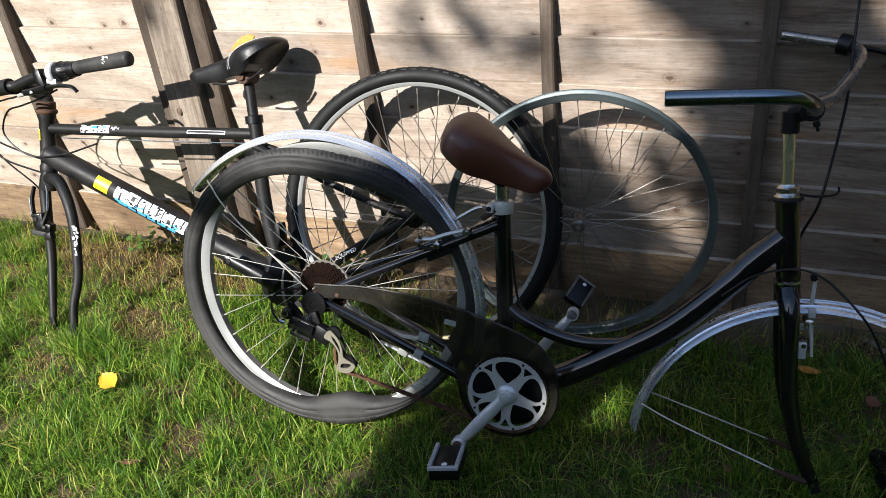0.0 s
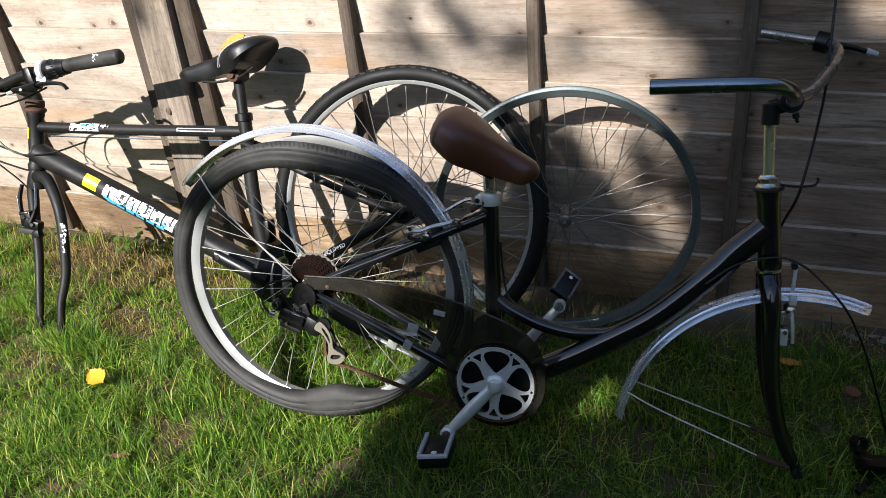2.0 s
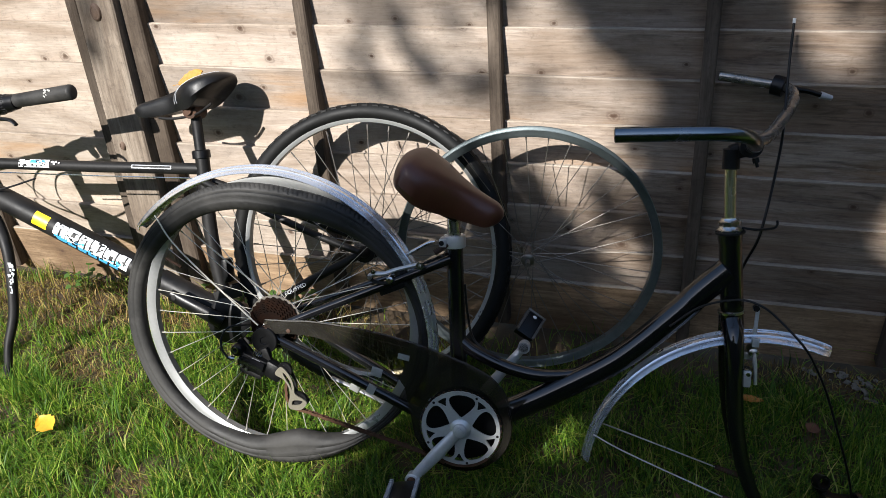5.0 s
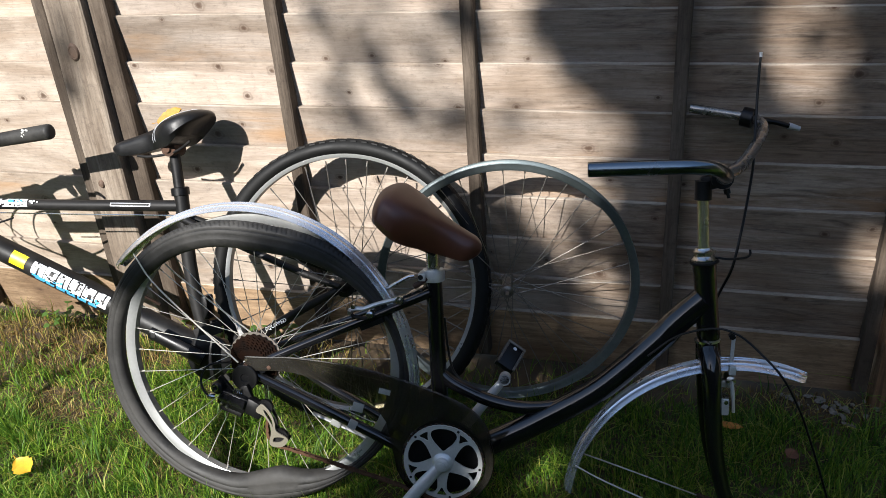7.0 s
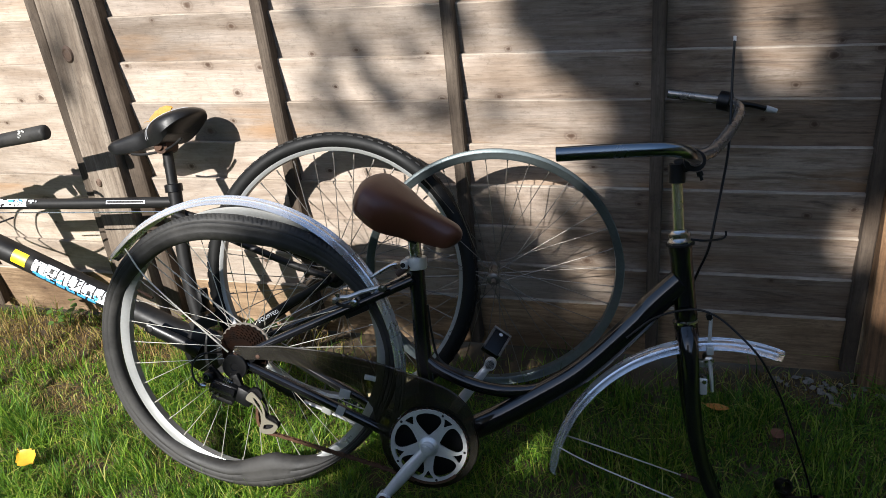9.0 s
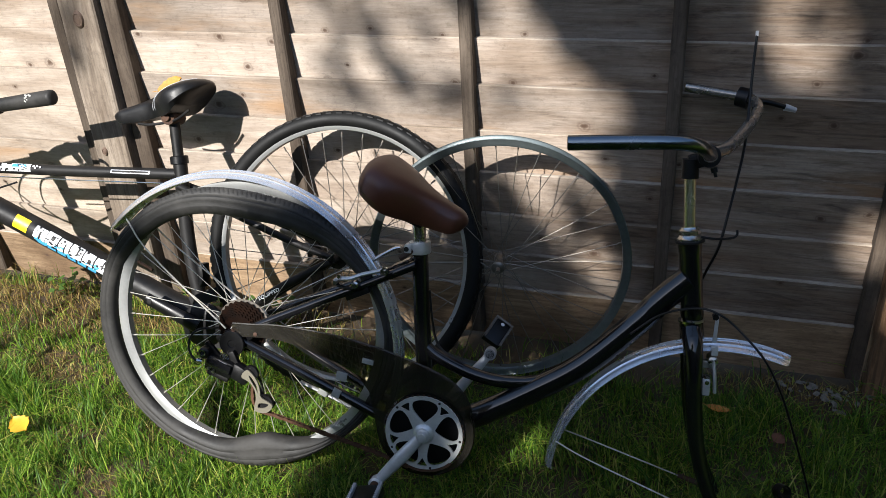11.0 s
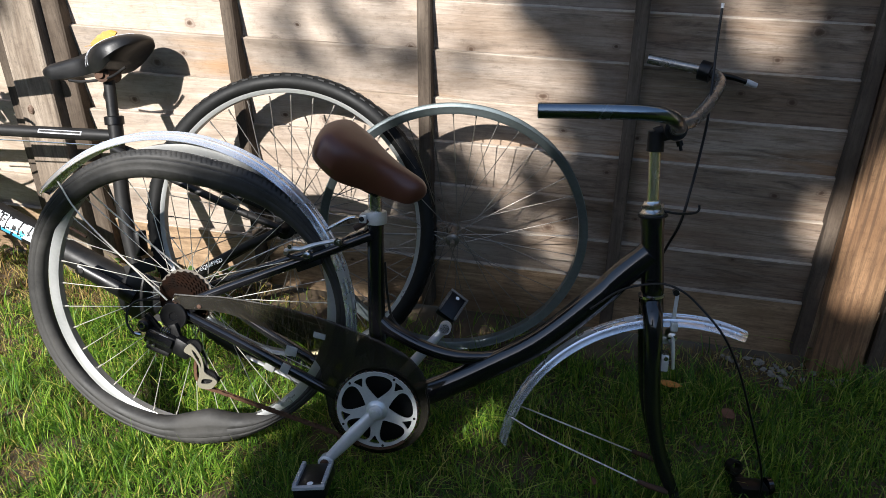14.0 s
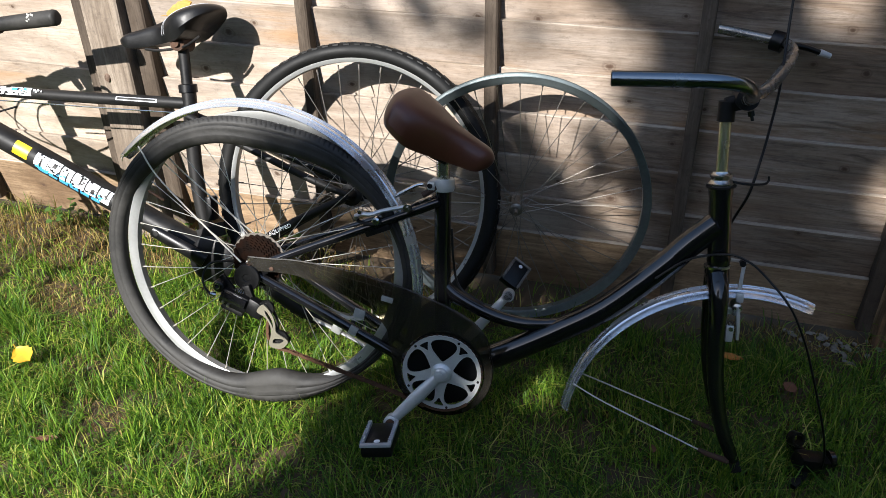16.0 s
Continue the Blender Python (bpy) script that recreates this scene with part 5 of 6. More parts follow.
BC, BG = from_world(-1.347, -0.245, 0.588), from_world(-0.953, -0.215, 0.663)
g0, gs = from_world(-1.108, -0.222, 0.639), from_world(-1.168, -0.226, 0.627)
bd = (BG - gs).normalized()
mst = mpart("stem", tube([HT, HT + hd * 0.035, HT.lerp(BC, 0.45) + hd * 0.03, BC], [0.015, 0.017], 14), DULL, label="black handlebar stem")
part("stem_clamp", lifted(tube([BC - bd * 0.025, BC + bd * 0.025], 0.0195, 16), MDROP), DULL, mst)
mpart("handlebar", tube([BC - bd * 0.24, BC, from_world(-1.309, -0.24, 0.592), from_world(-1.262, -0.233, 0.608), from_world(-1.215, -0.229, 0.618), gs, g0, BG], [0.0135, 0.0115], 16), DULL, label="black riser handlebar")
grip = mpart("grip", tube([g0, g0.lerp(BG, 0.5), BG], [0.0160, 0.0178], 18), RUBBER, label="black rubber handlebar grip with a worn patch")
part("grip_end", lifted(disc(bmesh.new(), BG, bd, [(0, 0.0176), (0.004, 0.0168), (0.007, 0.0135), (0.0085, 0.008)], 18), MDROP), RUBBER, grip)
rng_g = random.Random(4)
for k in range(5):
    c = g0.lerp(BG, rng_g.uniform(0.58, 0.70)) + Vector((0, rng_g.uniform(-0.004, 0.012), 0))
    part("worn_patch", lifted(block((rng_g.uniform(0.004, 0.009), rng_g.uniform(0.003, 0.005), 0.0016), c + Vector((0, 0, 0.0165)), Matrix.Rotation(rng_g.uniform(-0.6, 0.8), 3, "Z"), 0.0006), MDROP), PALE, grip)
sh = bmesh.new()
disc(sh, gs, bd, [(0, 0.016), (0.002, 0.0235), (0.016, 0.0245), (0.020, 0.0215), (0.046, 0.0195), (0.062, 0.0178)], 22)
o = bd.orthogonal().normalized()
o2 = bd.cross(o)
for k in range(20):
    a = 2 * math.pi * k / 20
    c = gs + bd * 0.030 + (o * math.cos(a) + o2 * math.sin(a)) * 0.0203
    block((0.018, 0.0022, 0.0022), c, Vector((1, 0, 0)).rotation_difference(bd).to_matrix(), 0.0006, sh)
shifter = mpart("twist_shifter", sh, PLASTIC, None, "black twist shifter")
part("shifter_ring", lifted(disc(bmesh.new(), gs - bd * 0.020, bd, [(0, 0.017), (0.003, 0.025), (0.010, 0.0275), (0.018, 0.0255), (0.021, 0.021)], 24), MDROP), REFLECTOR, shifter, "pale silver shifter ring")
part("shifter_box", lifted(block((0.030, 0.026, 0.024), from_world(-1.176, -0.240, 0.606), Matrix.Rotation(0.2, 3, "Z"), 0.007), MDROP), REFLECTOR, shifter)
blv = mpart("brake_lever", tube([from_world(-1.168, -0.268, 0.604), from_world(-1.149, -0.276, 0.611), from_world(-1.112, -0.282, 0.6165), from_world(-1.078, -0.285, 0.6165), from_world(-1.062, -0.288, 0.607)], [0.0095, 0.0060], 10, flat=(1, 0.6)), PLASTIC, label="black brake lever")
part("lever_body", lifted(tube([from_world(-1.250, -0.270, 0.588), from_world(-1.215, -0.270, 0.594), from_world(-1.168, -0.268, 0.604)], [0.010, 0.014], 12, flat=(1, 0.75)), MDROP), PLASTIC, blv)
part("lever_clamp", lifted(block((0.024, 0.046, 0.034), from_world(-1.213, -0.238, 0.614), Matrix.Rotation(0.35, 3, "Z"), 0.009), MDROP), PLASTIC, blv)
part("pivot_bolt", lifted(disc(bmesh.new(), from_world(-1.206, -0.288, 0.598), (0, 0.3, 1), [(0, 0.0045), (0.004, 0.0045), (0.005, 0.002)], 8), MDROP), CHROME, blv)
part("cable_end", lifted(tube([from_world(-1.246, -0.275, 0.588), from_world(-1.268, -0.276, 0.582)], [0.0058, 0.0042], 8), MDROP), PALE, blv)
mpart("brake_cable", tube([from_world(*p) for p in ((-1.268, -0.276, 0.582), (-1.305, -0.262, 0.570), (-1.345, -0.255, 0.560), (-1.42, -0.250, 0.535), (-1.47, -0.255, 0.47), (-1.42, -0.268, 0.40), (-1.345, -0.27, 0.335), (-1.318, -0.272, 0.30))], 0.0025, 6), PLASTIC)
mpart("gear_cable", tube([from_world(*p) for p in ((-1.165, -0.25, 0.592), (-1.235, -0.25, 0.565), (-1.30, -0.25, 0.545), (-1.36, -0.25, 0.525), (-1.39, -0.26, 0.47), (-1.345, -0.27, 0.428), (-1.285, -0.27, 0.414), (-1.20, -0.262, 0.425), (-1.135, -0.25, 0.443), (-1.105, -0.245, 0.452))], 0.0025, 6), PLASTIC)
mpart("gear_cable", tube([from_world(*p) for p in ((-1.50, -0.25, 0.52), (-1.43, -0.265, 0.455), (-1.34, -0.27, 0.425), (-1.275, -0.268, 0.405))], 0.0025, 6), PLASTIC)
mpart("gear_cable", tube([from_world(*p) for p in ((-1.50, -0.25, 0.45), (-1.42, -0.27, 0.402), (-1.34, -0.27, 0.377), (-1.25, -0.265, 0.357))], 0.0025, 6), PLASTIC)
mpart("cable_run", tube([(-0.95, 0.150, 0.008), (-0.7, 0.149, 0.008), (-0.42, 0.150, 0.010)], 0.0016, 6), CHROME)


def decal(bm_list, name, material, parent, label=""):
    for centre, along, out, size, curve_r in bm_list:
        bm = bmesh.new()
        # a thin strip bent round a tube of radius curve_r
        up = out.cross(along).normalized()
        n = 6
        rows = []
        for j in range(n + 1):
            ang = (j / n - 0.5) * size[1] / curve_r
            off = out * (math.cos(ang) * (curve_r + 0.0008)) + up * (math.sin(ang) * (curve_r + 0.0008))
            rows.append([bm.verts.new(centre + off + along * (sx * size[0] / 2)) for sx in (-1, 1)])
        for a, b in zip(rows, rows[1:]):
            bm.faces.new((a[0], a[1], b[1], b[0]))
        mpart(name, bm, material, parent, label)


dn0, dn1 = Vector((-0.96, 0.088, 0)), Vector((-0.617, -0.06, 0))
dal = (dn1 - dn0).normalized()
face = (Vector((0, 0, 1)) + 0.25 * Vector((0, 0, 1)).cross(dal)).normalized()
decal([(dn0 + dal * 0.142, dal, face, (0.042, 0.034), 0.0285)], "decal", YELLOW_INK, None, "yellow decal patch")
decal([(dn0 + dal * (0.20 + 0.036 * k), dal, face, ((0.035, 0.033, 0.030, 0.035, 0.030, 0.033)[k], (0.030, 0.035, 0.032, 0.035, 0.031, 0.034)[k]), 0.0286) for k in range(6)], "decal", WHITE_INK, None, "white block decal")
decal([(dn0 + dal * (0.201 + 0.037 * k), dal, (face + 0.16 * (-1) ** k * dal.cross(face)).normalized(), ((0.005, 0.010, 0.004)[k % 3], (0.020, 0.012, 0.024)[k % 3]), 0.0292) for k in range(6)], "decal", DULL, None)
decal([(dn0 + dal * (0.21 + 0.030 * k), dal, (face - 0.75 * Vector((0, 0, 1)).cross(dal).normalized() * (1 if Vector((0, 0, 1)).cross(dal).y > 0 else -1)).normalized(), (0.024, 0.010), 0.0286) for k in range(6)], "decal", BLUE_INK, None, "blue decal edge")
ta = Vector((1, 0, 0))


def flecks(centre, along, out, area, count, size, curve_r, material, seed, label=""):
    """Ragged small flecks of a worn print wrapped round a tube, one part."""
    rng = random.Random(seed)
    bm = bmesh.new()
    up = out.cross(along).normalized()
    for _ in range(count):
        c, v = rng.uniform(-0.5, 0.5) * area[0], rng.uniform(-0.5, 0.5) * area[1]
        w, h = size * rng.uniform(0.5, 1.6), size * rng.uniform(0.4, 1.0)
        quad = []
        for dx, dv in ((-1, -1), (1, -0.7), (0.8, 1), (-1.1, 0.8)):
            ang = (v + dv * h / 2) / curve_r
            quad.append(bm.verts.new(centre + along * (c + dx * w / 2) + (out * math.cos(ang) + up * math.sin(ang)) * (curve_r + 0.0012)))
        bm.faces.new(quad)
    tagged(mpart("decal_wear", bm, material), kind="stuff")


flecks(dn0 + dal * 0.29, dal, face, (0.21, 0.036), 42, 0.006, 0.0288, DULL, 3)
flecks(dn0 + dal * 0.29, dal, (face - 0.45 * Vector((0, 0, 1)).cross(dal).normalized() * (1 if Vector((0, 0, 1)).cross(dal).y > 0 else -1)).normalized(), (0.20, 0.016), 26, 0.007, 0.0287, BLUE_INK, 4)
flecks(Vector((-0.845, 0.171, 0)), ta, Vector((0, 0.35, 1)).normalized(), (0.08, 0.018), 14, 0.006, 0.0138, DULL, 5)
flecks(Vector((-0.80, 0.171, 0)), ta, Vector((0, 0.35, 1)).normalized(), (0.06, 0.014), 12, 0.005, 0.0157, WHITE_INK, 6)
decal([(Vector((-0.845, 0.171, 0)), ta, Vector((0, 0.35, 1)).normalized(), (0.085, 0.020), 0.0135)], "decal", WHITE_INK, None, "white and blue top tube decal")
decal([(Vector((-0.835, 0.171, 0)), ta, Vector((0, 0.75, 1)).normalized(), (0.04, 0.008), 0.0138)], "decal", BLUE_INK, None)
decal([(Vector((-0.528, 0.170, 0)), ta, Vector((0, 0.32, 1)).normalized(), (0.104, 0.0085), 0.0135)], "decal", REFLECTOR, None, "small pale decal bar")
decal([(Vector((-0.528, 0.170, 0)), ta, Vector((0, 0.32, 1)).normalized(), (0.098, 0.0045), 0.0138)], "decal", DULL, None)
decal([(HB.lerp(HT, 0.62), hd, Vector((-0.45, 0.03, 1)).normalized(), (0.028, 0.006), 0.0197)], "decal", YELLOW_INK, None, "yellow decal dash")
lg = Vector((0.006, -0.11, 0.014)).normalized()
flecks(Vector((-0.887, -0.10, 0.066)), lg, Vector((0.7, 0, 1)).normalized(), (0.075, 0.012), 26, 0.006, 0.0172, WHITE_INK, 8)


def lettering(text, size, m, material, parent):
    cu = bpy.data.curves.new("lettering", "FONT")
    cu.body, cu.size, cu.extrude, cu.align_x, cu.align_y = text, size, 0.0003, "CENTER", "CENTER"
    tmp = bpy.data.objects.new("lettering", cu)
    me = bpy.data.meshes.new_from_object(tmp)
    bpy.data.objects.remove(tmp)
    me.materials.append(material)
    ob = new("lettering", me)
    ob.parent = parent
    ob.matrix_local = m
    return ob


lettering("EQUIPPED", 0.0125, Matrix.Translation((-0.150, -0.086 + MDROP, 0.0675)) @ Matrix.Rotation(radians(27), 4, "Z") @ Matrix.Rotation(radians(-15), 4, "X"), WHITE_INK, mtb)

# ---- loose wheel ----
LDROP = 0.2895
loose = thing("spare_wheel", "bare silver bicycle wheel without tyre, propped on the fence", "wheel", plane_pose((0.076, -0.14, 0.306), 4, 12, LDROP))


def lpart(name, bm, material, label=""):
    return part(name, lifted(bm, LDROP), material, loose, label)


def bare_section(r, deep, wide):
    """An empty rim: two thin flanges with a rolled lip and the open well between them."""
    half = [(r - deep, 0.30), (r - deep * 0.62, 0.46), (r - deep * 0.18, 0.47), (r - deep * 0.10, 0.52), (r, 0.50), (r - deep * 0.06, 0.40), (r - deep * 0.30, 0.36), (r - deep * 0.70, 0.20)]
    return [(q, w * wide) for q, w in half] + [(q, -w * wide) for q, w in reversed(half)]


lpart("rim", hoop(bare_section(0.2875, 0.018, 0.025), 120), OLD_RIM, "tarnished blue-grey alloy rim")
lpart("hub", disc(bmesh.new(), (0, 0, -0.048), (0, 0, 1), [(0, 0.0045), (0.014, 0.0045), (0.014, 0.008), (0.018, 0.0145), (0.021, 0.0145), (0.024, 0.011), (0.048, 0.0095), (0.072, 0.011), (0.075, 0.0145), (0.078, 0.0145), (0.082, 0.009), (0.082, 0.0045), (0.10, 0.0045)], 24), DARK_SPOKE, "dark tarnished hub")
spokes(loose, LDROP, 0.015, 0.025, 0.2735, 36, 0.00095, DARK_SPOKE)

# ---- small things on the lawn ----


def fallen_leaf(x, y, z, length, width, turn, tilt, material, label):
    bm = bmesh.new()
    n, m = 10, 6
    rows = []
    for k in range(n + 1):
        s = k / n
        w = width * math.sin(math.pi * min(1, s * 0.96 + 0.03)) ** 0.75 * (1 + 0.10 * math.sin(k * 2.7))
        rows.append([bm.verts.new(((s - 0.5) * length, t * w, 0.16 * width * t * t + 0.10 * length * (s - 0.5) ** 2 + 0.03 * width * math.sin(5 * s + 3 * t))) for t in (-1 + 2 * j / m for j in range(m + 1))])
    for a, b in zip(rows, rows[1:]):
        for j in range(m):
            bm.faces.new((a[j], a[j + 1], b[j + 1], b[j]))
    got = bmesh.ops.extrude_face_region(bm, geom=list(bm.faces))
    bmesh.ops.translate(bm, vec=(0, 0, -0.0006), verts=[g for g in got["geom"] if isinstance(g, bmesh.types.BMVert)])
    sweep(bm, [(-length * 0.5, 0, 0.002), (-length * 0.72, 0.004, 0.004)], 0.0008, 5)
    ob = part("fallen_leaf", bm, material, None)
    ob.matrix_world = pose(x, y, z, tilt[0], tilt[1], turn)
    return tagged(ob, label, "leaf", "fallen leaves")


fallen_leaf(-0.915, -0.615, 0.036, 0.056, 0.022, -20, (14, 8), YELLOW_LEAF, "bright yellow fallen leaf on sunlit grass")
fallen_leaf(0.568, -0.186, 0.026, 0.052, 0.009, -8, (12, 0), ORANGE_LEAF, "narrow orange fallen leaf on shaded grass")
fallen_leaf(0.684, -0.255, 0.026, 0.034, 0.014, 60, (12, 5), BROWN_LEAF, "red-brown fallen leaf on shaded grass")
fallen_leaf(0.43, -0.50, 0.022, 0.022, 0.007, 100, (15, 5), BROWN_LEAF, "small brown fallen leaf on shaded grass")
fallen_leaf(-0.70, -0.80, 0.024, 0.045, 0.006, 25, (10, 5), BROWN_LEAF, "curled brown fallen leaf on sunlit grass")
sl = mtb.matrix_world @ (saddle_at(SPORT_SADDLE, 0.36, 0.0) + Vector((0, MDROP, 0)))
fallen_leaf(sl.x + 0.004, sl.y - 0.014, sl.z + 0.010, 0.066, 0.019, 18, (38, -24), DRY_LEAF, "curled yellow leaf lying on the black saddle")


def stone(x, y, r, seed):
    bm = bmesh.new()
    r *= 0.5
    bmesh.ops.create_icosphere(bm, subdivisions=2, radius=r)
    for v in bm.verts:
        v.co *= 1 + 0.9 * noise.noise(v.co * (1.6 / r) + Vector((seed, 0, 0)))
        v.co.z *= 0.5
        v.co.x *= 1.3
    ob = part("stone", bm, RUBBLE, None, smooth=False)
    ob.matrix_world = pose(x, y, 0.001, 0, 0, seed * 50)
    tagged(ob, "pale broken rubble stone at the fence foot", "stone", "rubble at the fence foot")


rubble = random.Random(11)
for k in range(64):
    stone(rubble.gauss(0.78, 0.05) if k % 3 else rubble.gauss(1.00, 0.05), -0.012 - abs(rubble.gauss(0.03, 0.028)), rubble.uniform(0.004, 0.014), k + 1)

lampy = thing("bicycle_lamp", "black plastic cycle lamp bracket lying in the grass", "lamp", pose(0.70, -0.45, 0.0, 0, 0, 25) @ Matrix.Scale(0.78, 4))
part("body", block((0.085, 0.045, 0.04), (0.01, -0.012, 0.032), Matrix.Rotation(0.3, 3, "Y"), 0.012), PLASTIC, lampy)
part("lens", disc(bmesh.new(), (0.05, -0.012, 0.034), (1, 0, -0.1), [(0, 0.021), (0.012, 0.021), (0.018, 0.012)], 20), BLACK, lampy)
part("clamp", hoop([(0.013, -0.011), (0.018, -0.011), (0.018, 0.011), (0.013, 0.011)], 24, centre=(-0.012, 0.045)), PLASTIC, lampy).matrix_local = pose(0, 0.01, 0.03, 62, 0, 10)
part("arm", block((0.022, 0.05, 0.018), (-0.008, 0.022, 0.042), Matrix.Rotation(0.3, 3, "Z"), 0.005), PLASTIC, lampy)
part("foot", block((0.06, 0.022, 0.014), (-0.035, -0.045, 0.014), Matrix.Rotation(0.5, 3, "Z"), 0.004), PLASTIC, lampy)


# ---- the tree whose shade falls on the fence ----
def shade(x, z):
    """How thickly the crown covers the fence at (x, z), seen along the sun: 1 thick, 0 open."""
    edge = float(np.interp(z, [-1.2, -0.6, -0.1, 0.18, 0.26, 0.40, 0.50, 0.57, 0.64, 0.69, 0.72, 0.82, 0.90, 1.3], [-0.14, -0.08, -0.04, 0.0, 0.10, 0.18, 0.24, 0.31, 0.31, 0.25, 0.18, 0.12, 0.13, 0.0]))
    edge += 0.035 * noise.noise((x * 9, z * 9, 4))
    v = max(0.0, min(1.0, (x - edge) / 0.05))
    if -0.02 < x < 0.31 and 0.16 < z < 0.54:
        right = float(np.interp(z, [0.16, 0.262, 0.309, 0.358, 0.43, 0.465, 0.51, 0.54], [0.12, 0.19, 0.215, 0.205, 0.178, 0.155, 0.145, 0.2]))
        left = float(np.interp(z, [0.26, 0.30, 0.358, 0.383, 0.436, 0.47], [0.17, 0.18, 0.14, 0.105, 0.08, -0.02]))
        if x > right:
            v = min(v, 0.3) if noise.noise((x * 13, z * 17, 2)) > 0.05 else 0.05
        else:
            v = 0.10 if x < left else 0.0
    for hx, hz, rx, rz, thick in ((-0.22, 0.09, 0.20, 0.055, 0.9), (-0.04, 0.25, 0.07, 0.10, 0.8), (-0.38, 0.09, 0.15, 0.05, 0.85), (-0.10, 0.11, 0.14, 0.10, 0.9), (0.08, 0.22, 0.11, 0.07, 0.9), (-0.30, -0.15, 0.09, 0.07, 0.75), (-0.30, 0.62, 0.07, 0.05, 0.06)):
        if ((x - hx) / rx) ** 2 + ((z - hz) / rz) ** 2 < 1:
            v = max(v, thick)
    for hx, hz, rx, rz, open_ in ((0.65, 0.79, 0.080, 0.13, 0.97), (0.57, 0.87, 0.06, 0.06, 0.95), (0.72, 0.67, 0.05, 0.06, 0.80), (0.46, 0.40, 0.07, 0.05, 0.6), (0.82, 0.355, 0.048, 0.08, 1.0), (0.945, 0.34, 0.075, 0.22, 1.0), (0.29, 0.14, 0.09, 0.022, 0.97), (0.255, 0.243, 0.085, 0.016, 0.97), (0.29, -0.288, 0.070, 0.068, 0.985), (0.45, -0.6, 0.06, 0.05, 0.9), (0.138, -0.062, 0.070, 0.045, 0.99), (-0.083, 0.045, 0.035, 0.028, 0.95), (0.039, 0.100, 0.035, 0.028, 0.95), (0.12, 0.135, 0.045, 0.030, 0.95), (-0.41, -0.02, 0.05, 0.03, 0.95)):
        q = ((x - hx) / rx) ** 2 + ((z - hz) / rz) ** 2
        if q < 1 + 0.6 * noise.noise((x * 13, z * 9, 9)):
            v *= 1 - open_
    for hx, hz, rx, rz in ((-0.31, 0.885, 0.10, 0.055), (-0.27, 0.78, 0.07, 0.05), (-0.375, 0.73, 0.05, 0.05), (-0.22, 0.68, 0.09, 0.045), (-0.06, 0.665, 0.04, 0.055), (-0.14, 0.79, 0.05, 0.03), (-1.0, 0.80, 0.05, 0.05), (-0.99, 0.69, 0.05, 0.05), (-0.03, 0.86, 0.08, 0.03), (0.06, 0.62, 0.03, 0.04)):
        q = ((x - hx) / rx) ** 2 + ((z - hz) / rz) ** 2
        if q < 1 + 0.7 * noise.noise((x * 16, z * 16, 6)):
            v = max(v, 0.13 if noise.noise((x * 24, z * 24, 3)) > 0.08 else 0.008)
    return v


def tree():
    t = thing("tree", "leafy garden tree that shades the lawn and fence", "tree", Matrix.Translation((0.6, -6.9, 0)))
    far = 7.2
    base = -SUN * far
    part("trunk", tube([(0, 0, -0.1), (0.05, 0.05, 1.2), (-0.05, 0.3, 2.6), (-0.3, 0.7, 4.2), (-0.2, 0.9, 5.6)], [0.17, 0.05], 14), BARK, t)
    for a, b in (((0, 0.3, 2.5), (-1.0, 0.8, 4.4)), ((0, 0.3, 2.8), (1.1, 0.9, 4.8)), ((-0.1, 0.5, 3.4), (0.4, 0.6, 5.6)), ((0, 0.2, 2.3), (1.3, 0.3, 3.6))):
        part("limb", tube([a, (Vector(a) + Vector(b)) / 2 + Vector((0.1, 0, 0.25)), b], [0.06, 0.015], 8), BARK, t)
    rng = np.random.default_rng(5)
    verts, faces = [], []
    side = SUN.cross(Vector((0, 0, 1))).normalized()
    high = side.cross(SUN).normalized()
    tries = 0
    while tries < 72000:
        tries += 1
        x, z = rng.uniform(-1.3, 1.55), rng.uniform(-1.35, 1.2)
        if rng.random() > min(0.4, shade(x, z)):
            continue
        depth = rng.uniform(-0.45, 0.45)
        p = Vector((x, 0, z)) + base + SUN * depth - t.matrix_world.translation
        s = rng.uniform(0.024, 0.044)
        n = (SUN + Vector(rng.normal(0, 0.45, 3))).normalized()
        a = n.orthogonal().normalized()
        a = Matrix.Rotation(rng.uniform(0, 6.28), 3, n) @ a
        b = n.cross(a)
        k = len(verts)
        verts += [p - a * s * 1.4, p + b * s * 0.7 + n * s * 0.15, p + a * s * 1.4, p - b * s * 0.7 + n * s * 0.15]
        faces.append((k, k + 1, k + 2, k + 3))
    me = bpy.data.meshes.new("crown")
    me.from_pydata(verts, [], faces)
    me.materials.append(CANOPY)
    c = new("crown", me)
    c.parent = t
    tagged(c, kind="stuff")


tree()


